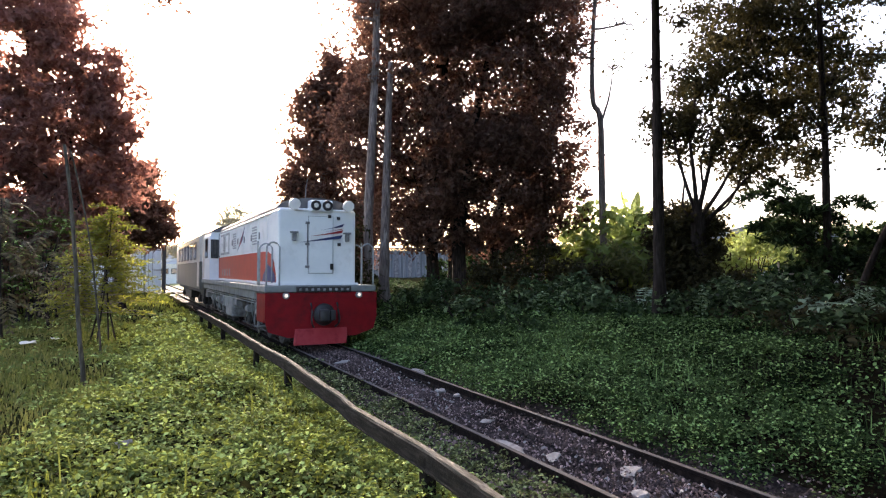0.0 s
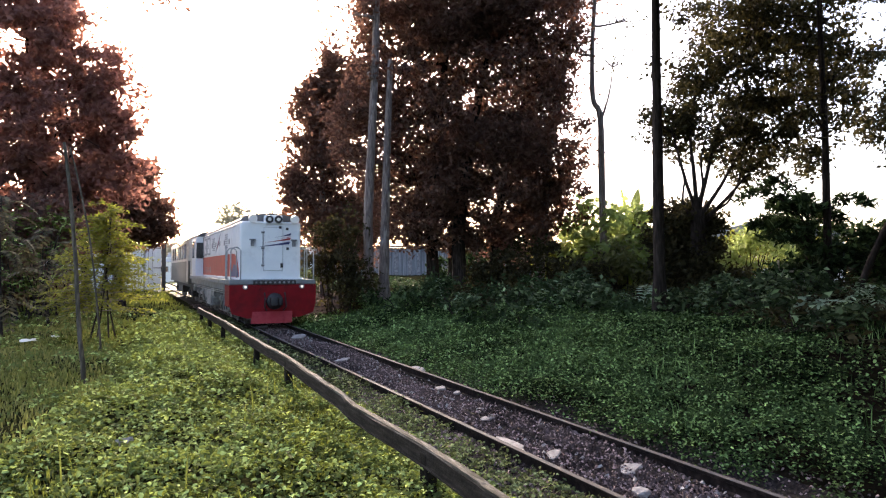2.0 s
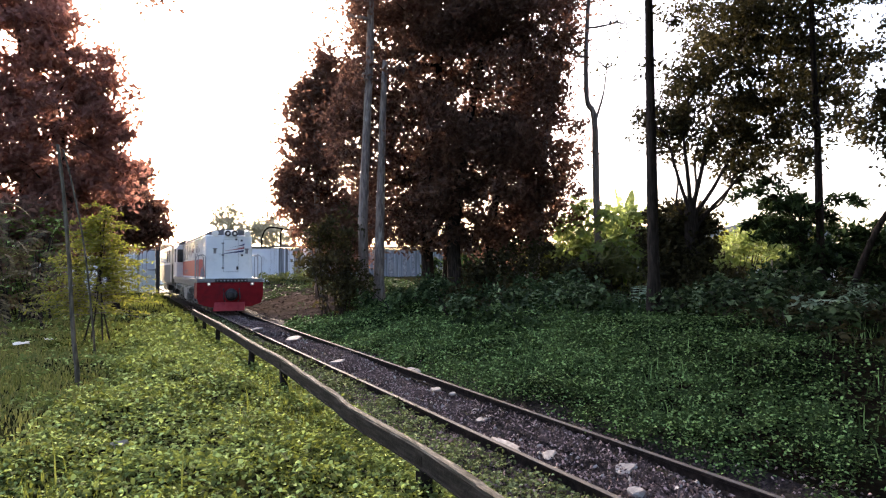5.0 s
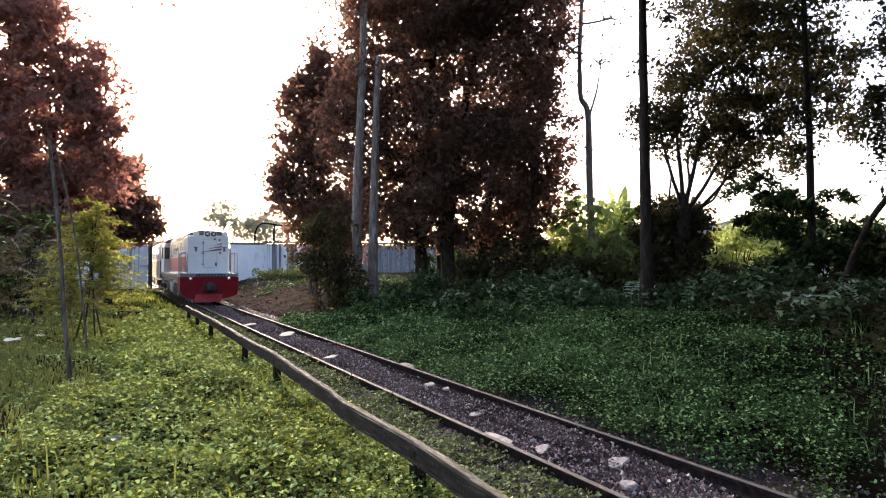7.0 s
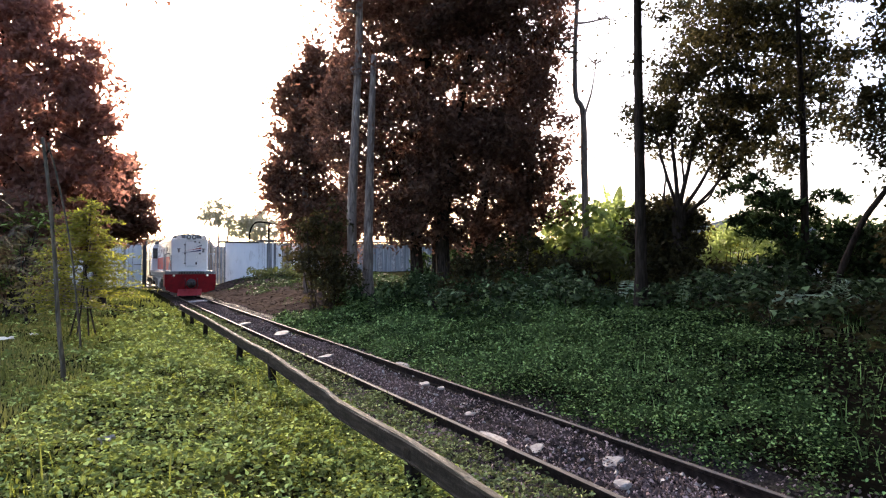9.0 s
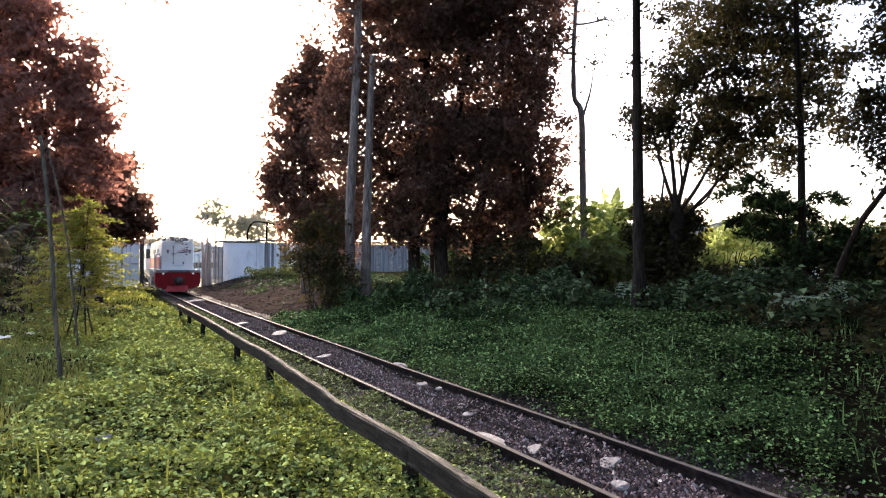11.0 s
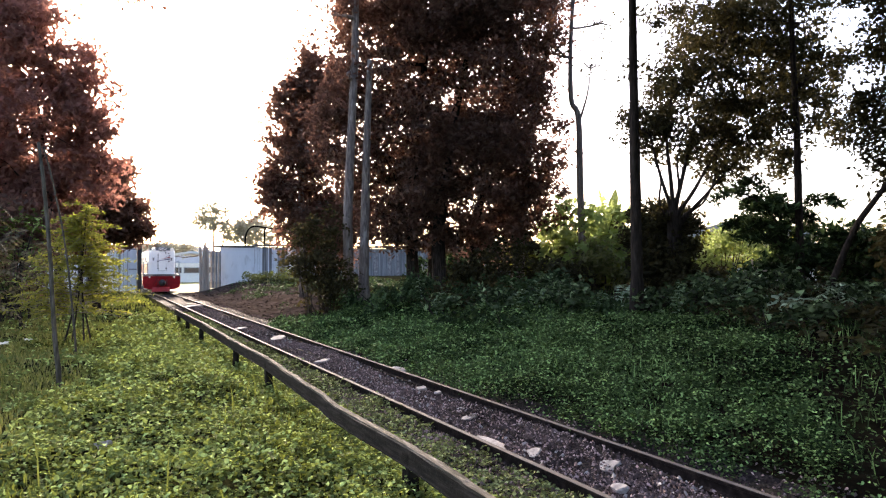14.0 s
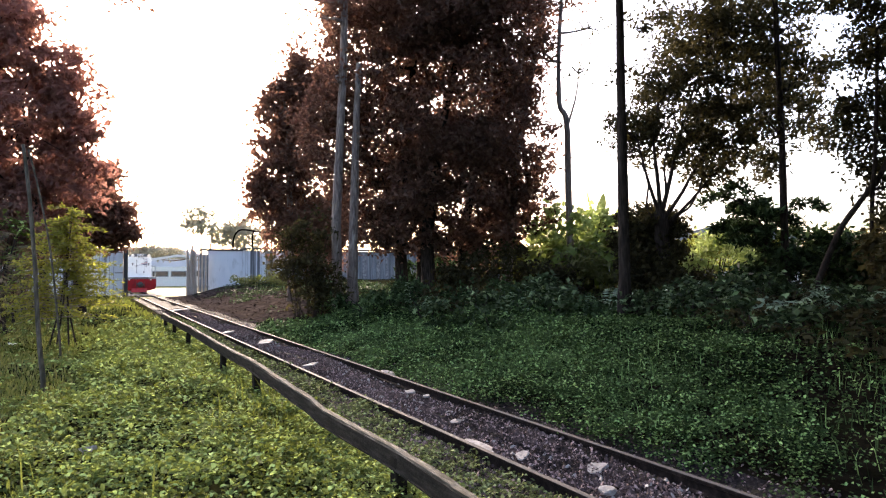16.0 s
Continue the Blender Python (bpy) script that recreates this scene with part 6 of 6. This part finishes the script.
x, y = scatter(280000, -6.5, 2.75, 1.6, 26, 1.9)
keep = (x > -0.22 * y - 0.8 - 0.6 * rng.random(len(x)) ** 3) & (y > 1.6 + 0.7 * rng.random(len(x)) ** 2) & (patchy(x, y) > -1.75 + 0.5 * rng.random(len(x))) & (patchy(3.3 * x + 2, 3.3 * y) > -0.75 + 0.5 * rng.random(len(x)) - 0.08 * y) & ((x > -1.7 + 0.12 * y + 0.5 * patchy(x, y)) | (y < 5.5) | (rng.random(len(x)) < 0.06))
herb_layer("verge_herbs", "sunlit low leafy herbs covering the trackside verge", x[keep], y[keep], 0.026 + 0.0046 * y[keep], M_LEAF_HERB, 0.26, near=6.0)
x, y = scatter(36000, 2.3, 3.42, 1.6, 30, 1.6)
herb_layer("track_edge_herbs", "low herbs creeping along the edge of the ballast", x, y, 0.03 + 0.0026 * y, M_LEAF_EDGE, 0.11)
# herbs thin out to the right, where near-black soil imitates deep shade
x = 4.75 + 13 * rng.random(540000) ** 1.2
y = 1.0 + 25 * rng.random(540000) ** 1.4
keep = (x < 2.4 * y + 2) & (rng.random(len(x)) > 0.88 * smoothstep(-0.6, 0.9, x - 0.2 - 1.45 * y + 0.8 * patchy(0.6 * x, 0.6 * y))) & (x > 4.78 + 0.1 * np.sin(y * 2.1) + 0.3 * rng.random(len(x))) & (patchy(x * 0.8, y * 0.8) > -1.35 + 0.5 * rng.random(len(x))) & (patchy(2.6 * x + 2, 2.6 * y) > -0.85 + 0.5 * rng.random(len(x)) - 0.03 * y) & (y < 20 + 2 * rng.random(len(x)) + np.maximum(0, (x - 6.5) * 2)) & (x < np.minimum(13.2, 7.0 + 0.5 * y) + 0.9 * patchy(x * 0.7, y * 0.7) + 0.5 * rng.random(len(x)))
herb_layer("bank_herbs", "dense creeping herbs over the bank, shade put into their green", x[keep], y[keep], 0.008 + 0.0046 * np.hypot(x[keep], y[keep]), M_LEAF_SHADE, 0.22, near=5.5)
x, y = scatter(30000, 8.5, 24, 3, 24, 1.0)
keep = (x > np.minimum(12.6, 6.6 + 0.5 * y)) & (patchy(x * 0.6, y * 0.6) > -0.3 + 0.7 * rng.random(len(x)))
herb_layer("understorey_weeds", "dark patchy weeds on the ground under the trees", x[keep], y[keep], 0.16, M_LEAF_FORK, 0.42, near=-90)
x, y = scatter(26000, -12, 2.5, 1.7, -12, 1.0)
x2, y2 = scatter(52000, -6.0, 2.7, 2.3, -7.0, 1.5)
keep = rng.random(len(x2)) > np.maximum(smoothstep(2.0, 6.0, -x2), smoothstep(2.0, 7.0, -y2))
herb_layer("verge_herbs", "sunlit low leafy herbs covering the trackside verge", x2[keep], y2[keep], 0.05, M_LEAF_HERB, 0.2, near=-90)
herb_layer("verge_herbs", "sunlit low leafy herbs covering the trackside verge", x, y, 0.07, M_LEAF_HERB, 0.16, near=-90)
x, y = scatter(26000, -16, -0.6, 1.0, 26, 1.0)
keep = x < -0.22 * y - 0.7
herb_layer("verge_herbs", "sunlit low leafy herbs covering the trackside verge", x[keep], y[keep], 0.09, M_LEAF_HERB, 0.16, near=-90)
x, y = scatter(36000, 4.9, 20, 9.5, -12, 1.0)
keep = (x > 2.3 * y + 1.8) & (x > 5 + 0.3 * rng.random(len(x)))
herb_layer("bank_herbs", "dense creeping herbs over the bank, shade put into their green", x[keep], y[keep], 0.075, M_LEAF_SHADE, 0.25, near=-90)
x, y = scatter(26000, 6.5, 16, 24, 49, 1.0)
keep = (patchy(x * 0.6, y * 0.5) > 0.55 - 0.13 * (x - 6.5) + 0.3 * rng.random(len(x)))
herb_layer("wall_weeds", "patchy weeds on the earth below the wall", x[keep], y[keep], 0.15, M_LEAF_BUSH, 0.3)
x, y = scatter(2200, 5.0, 11, 20, 50, 1.0)
ob = leaf_mesh("leaf_litter", np.stack([x, y, ground_z(x, y) + 0.02], 1), 0.13, 0.08, M_DEADLEAF, rng, lift=0.85)
tagged(ob, "brown fallen leaves scattered on the bare earth", "leaf litter", kind="stuff")


def blades(n, x0, x1, y0, y1, height, name, label, mat, power=1.6, cover=0.0):
    x, y = scatter(n, x0, x1, y0, y1, power)
    keep = patchy(x * 0.7 + 3, y * 0.7) > -0.2 - cover + 0.6 * rng.random(n)
    x, y = x[keep], y[keep]
    n = len(x)
    h = height * rng.uniform(0.5, 1.4, n)
    a = rng.random(n) * 6.28
    lean = rng.uniform(0.1, 0.6, n)
    w = 0.004 + 0.0006 * y
    z = ground_z(x, y)
    b = np.stack([x, y, z], 1)
    d = np.stack([np.cos(a), np.sin(a), np.zeros(n)], 1)
    s = np.stack([-np.sin(a), np.cos(a), np.zeros(n)], 1)
    v = np.empty((n, 5, 3))
    mid = b + d * (lean * h * 0.35)[:, None] + np.stack([0 * h, 0 * h, h * 0.6], 1)
    v[:, 0], v[:, 1] = b - s * w[:, None], b + s * w[:, None]
    v[:, 2], v[:, 3] = mid + s * w[:, None] * 0.8, mid - s * w[:, None] * 0.8
    v[:, 4] = b + d * (lean * h)[:, None] + np.stack([0 * h, 0 * h, h * 0.95], 1)
    me = bpy.data.meshes.new(name)
    i = np.arange(n)[:, None] * 5
    tri = np.concatenate([i + [0, 1, 2], i + [0, 2, 3], i + [3, 2, 4]], 1).reshape(-1)
    me.vertices.add(5 * n)
    me.vertices.foreach_set("co", v.ravel())
    me.loops.add(9 * n)
    me.loops.foreach_set("vertex_index", tri)
    me.polygons.add(3 * n)
    me.polygons.foreach_set("loop_start", np.arange(3 * n) * 3)
    me.update(calc_edges=True)
    me.materials.append(mat)
    tagged(new(name, me), label, "grass", kind="stuff")


blades(50000, -7, 2.6, 1.6, 26, 0.11, "verge_grass", "short yellowish grass among the verge herbs", M_GRASS)
blades(46000, -9, -0.2, 6.5, 27, 0.09, "lawn_grass", "short olive lawn grass beside the sapling", M_LAWN, 1.1, 1.0)
blades(20000, -9, 2.4, 18, 50, 0.16, "far_grass", "short sunlit grass towards the boundary wall", M_GRASS, 1.2)
blades(6000, 5.2, 16, 2, 20, 0.25, "bank_grass", "thin grass on the shaded bank", M_LEAF_SHADE, 1.3)
blades(140, -3, 2.4, 2.2, 9, 0.34, "tall_grass", "few long pale grass stalks above the herbs", M_GRASS, 1.0)
x, y = scatter(9000, -5, 2.6, 2.2, 16, 1.3)
keep = patchy(x * 0.9 + 4, y * 0.6) > 0.55 + 0.4 * rng.random(len(x))
herb_layer("withered_herbs", "patches of withered brown herbs in the verge", x[keep], y[keep], 0.05, M_DEADLEAF, 0.2, near=-90)


# ---- past the gate and behind the trees ----
def long_building():
    t = thing("long_building", "low white building with a pale gabled roof across the field", "building", pose(0, 96, 0))
    part("wall", box(bmesh.new(), 2, 26, 0, 8, -0.2, 2.7), M_LITTER, t)
    bm = bmesh.new()
    r = [bm.verts.new(c) for c in ((1.5, -0.8, 2.75), (11, -0.8, 4.4), (26.5, -0.8, 2.75), (26.5, 9, 2.75), (11, 9, 4.4), (1.5, 9, 2.75), (1.5, -0.8, 2.45), (11, -0.8, 4.1), (26.5, -0.8, 2.45), (26.5, 9, 2.45), (11, 9, 4.1), (1.5, 9, 2.45))]
    for q in ((0, 1, 4, 5), (1, 2, 3, 4), (6, 11, 10, 7), (7, 10, 9, 8), (0, 6, 7, 1), (1, 7, 8, 2), (5, 4, 10, 11), (4, 3, 9, 10), (0, 5, 11, 6), (2, 8, 9, 3)):
        bm.faces.new([r[k] for k in q])
    part("roof", bm, M_PALEROOF, t, "pale sheet metal roof")
    for i in range(9):
        w = part("window", box(bmesh.new(), 3 + i * 2.4, 5.1 + i * 2.4, -0.06, -0.004, 1.3, 2.1), M_GREY, t)
        part("pane", box(bmesh.new(), 3.1 + i * 2.4, 5.0 + i * 2.4, -0.08, -0.062, 1.38, 2.02), M_GLASS, w)


long_building()


def house(x, y, turn, w, d, h, roof_h):
    t = thing("house", "small house with a dark tiled roof behind the shrubs", "house", pose(x, y, gz(x, y) - 0.1, 0, 0, turn))
    part("wall", box(bmesh.new(), -w / 2, w / 2, -d / 2, d / 2, 0, h), M_CREAM, t)
    bm = bmesh.new()
    extrude_y(bm, [(-w / 2 - 0.6, h), (w / 2 + 0.6, h), (0, h + roof_h)], -d / 2 - 0.5, d / 2 + 0.5)
    part("roof", bm, M_TANK if d == 7 else M_HOUSEROOF, t)
    for k in (-1, 1):
        part("window", box(bmesh.new(), k * w / 4 - 0.5, k * w / 4 + 0.5, -d / 2 - 0.05, -d / 2 - 0.004, 1.0, 2.1), M_GLASS, t)


house(42.4, 31.0, -54, 9, 7, 3.2, 1.3)
house(52, 20, -65, 9, 8, 3.2, 1.8)

# low hill far behind the site, haze in its grey colour
bm = bmesh.new()
xs = np.linspace(-500, 700, 60)
top = [bm.verts.new((x, 600, 10 + 9 * math.sin(x * 0.011 + 1) + 5 * math.sin(x * 0.031) + 1.5 * math.sin(x * 0.13))) for x in xs]
low = [bm.verts.new((x, 560, -2)) for x in xs]
back = [bm.verts.new((x, 680, -2)) for x in xs]
for k in range(len(xs) - 1):
    bm.faces.new((low[k], low[k + 1], top[k + 1], top[k]))
    bm.faces.new((top[k], top[k + 1], back[k + 1], back[k]))
tagged(smooth(part("backdrop", bm, M_HAZE)), "low hill on the horizon, painted haze grey", "hill", kind="structure")

# bamboo rail between the shrubs
t = thing("bamboo_rail", "horizontal bamboo pole fence rail", "fence rail", pose(18.17, 12.68, 0))
bm = bmesh.new()
tube(bm, smooth_pts([(-0.5, 0.2, 1.68), (1.2, -0.7, 1.74), (2.9, -1.65, 1.95)], 12), [0.03] * 12, 7)
part("pole", bm, M_WOOD, t)
for x, y in ((-0.2, 0.05), (2.6, -1.5)):
    bm = bmesh.new()
    rod(bm, (x, y + 0.06, gz(18.17 + x, 12.68 + y) - 0.2), (x, y + 0.06, 2.05), 0.03, seg=7)
    part("post", bm, M_WOOD, t)

# bent iron pipes over the wall
t = thing("pipe_arch", "thin bent rusty pipes standing above the wall", "pipe", pose(0, WY + 0.1, 0))
for pts in ([(9.9, 0, 3.6), (9.95, 0, 4.5), (10.3, 0, 5.1), (10.9, 0, 5.2), (12.0, 0, 5.05), (13.3, 0, 5.15), (14.6, 0, 5.3)], [(11.4, 0, 3.6), (11.4, 0, 4.6), (11.5, 0, 5.2)], [(12.6, 0, 3.7), (12.55, 0, 4.4), (12.6, 0, 5.1)]):
    smooth(part("pipe", tube(bmesh.new(), smooth_pts(pts, 4 * len(pts)), [0.06] * (4 * len(pts)), 7), M_RUST, t))

# litter on the grass
for i, (x, y, sx, sy, rz) in enumerate([(-1.92, 16.3, 0.15, 0.11, 10), (-1.45, 16.9, 0.07, 0.05, 50), (-0.01, 6.3, 0.06, 0.03, 30)]):
    bm = bmesh.new()
    bmesh.ops.create_grid(bm, x_segments=5, y_segments=4, size=1)
    rg = random.Random(i)
    for v in bm.verts:
        v.co = Vector((v.co.x * sx + rg.uniform(-.02, .02), v.co.y * sy + rg.uniform(-.02, .02), rg.uniform(-.02, .03)))
    bmesh.ops.solidify(bm, geom=bm.faces[:], thickness=0.006)
    ob = part("litter", bm, M_LITTER if y > 10 else M_PALE)
    ob.matrix_basis = pose(x, y, gz(x, y) + 0.12, 4, -3, rz)
    tagged(ob, "crumpled white scrap lying in the grass", "litter", "scraps in the grass")

# upright wall sheets
rs = random.Random(12)
def sheets(parent, x0, x1, zb, zt, y):
    x = x0
    while x < x1:
        w = rs.choice((0.12, 0.16, 0.2, 0.26, 0.36))
        bm = bmesh.new()
        box(bm, x + 0.01, min(x + w, x1) - 0.015, y - rs.uniform(0.02, 0.06), y, zb, zt - rs.uniform(0, 0.06))
        part("sheet", bm, rs.choice((M_SHEET, M_WALL, M_WALL) if x < 13.5 else (M_SHEET, M_SHEET, M_SHEET, M_GREY)), parent)
        x += w


sheets(wall, 10.62, 40, 0.3, 3.6, WY + 0.09)
sheets(wl, -12, 1.7, 0.1, 3.48, WY + 0.04)


# ---- what moves: the train rolls away down the line ----
RUN = [(0.0, 14.4), (1.0, 17.2), (2.0, 19.9), (3.0, 22.6), (4.0, 25.3), (5.2, 27.9), (6.5, 30.5), (7.5, 33.1), (9.0, 37.3), (10.2, 40.5), (11.5, 44.0), (12.5, 47.4), (13.5, 51.0), (14.5, 55.2), (15.2, 58.3), (16.0, 62.0)]


def motions():
    a = np.array(RUN)
    tt = np.arange(0, 16.01, 0.1)
    run = smooth_pts(a, 16 * 40)
    where = np.interp(tt, run[:, 0], run[:, 1])
    walk(LOCO, [(float(t), pose(TRACK, float(y), 0)) for t, y in zip(tt, where)])
    walk(COACH, [(float(t), pose(TRACK, float(y) + 14.5, 0)) for t, y in zip(tt, where)])
    for w, r in [(w, 0.457) for w in LOCO_WHEELS] + [(w, 0.4) for w in COACH_WHEELS]:
        x, y, z = w.matrix_basis.translation
        walk(w, [(float(t), pose(x, y, z, -math.degrees((s - where[0]) / r))) for t, s in zip(tt, where)])


motions()
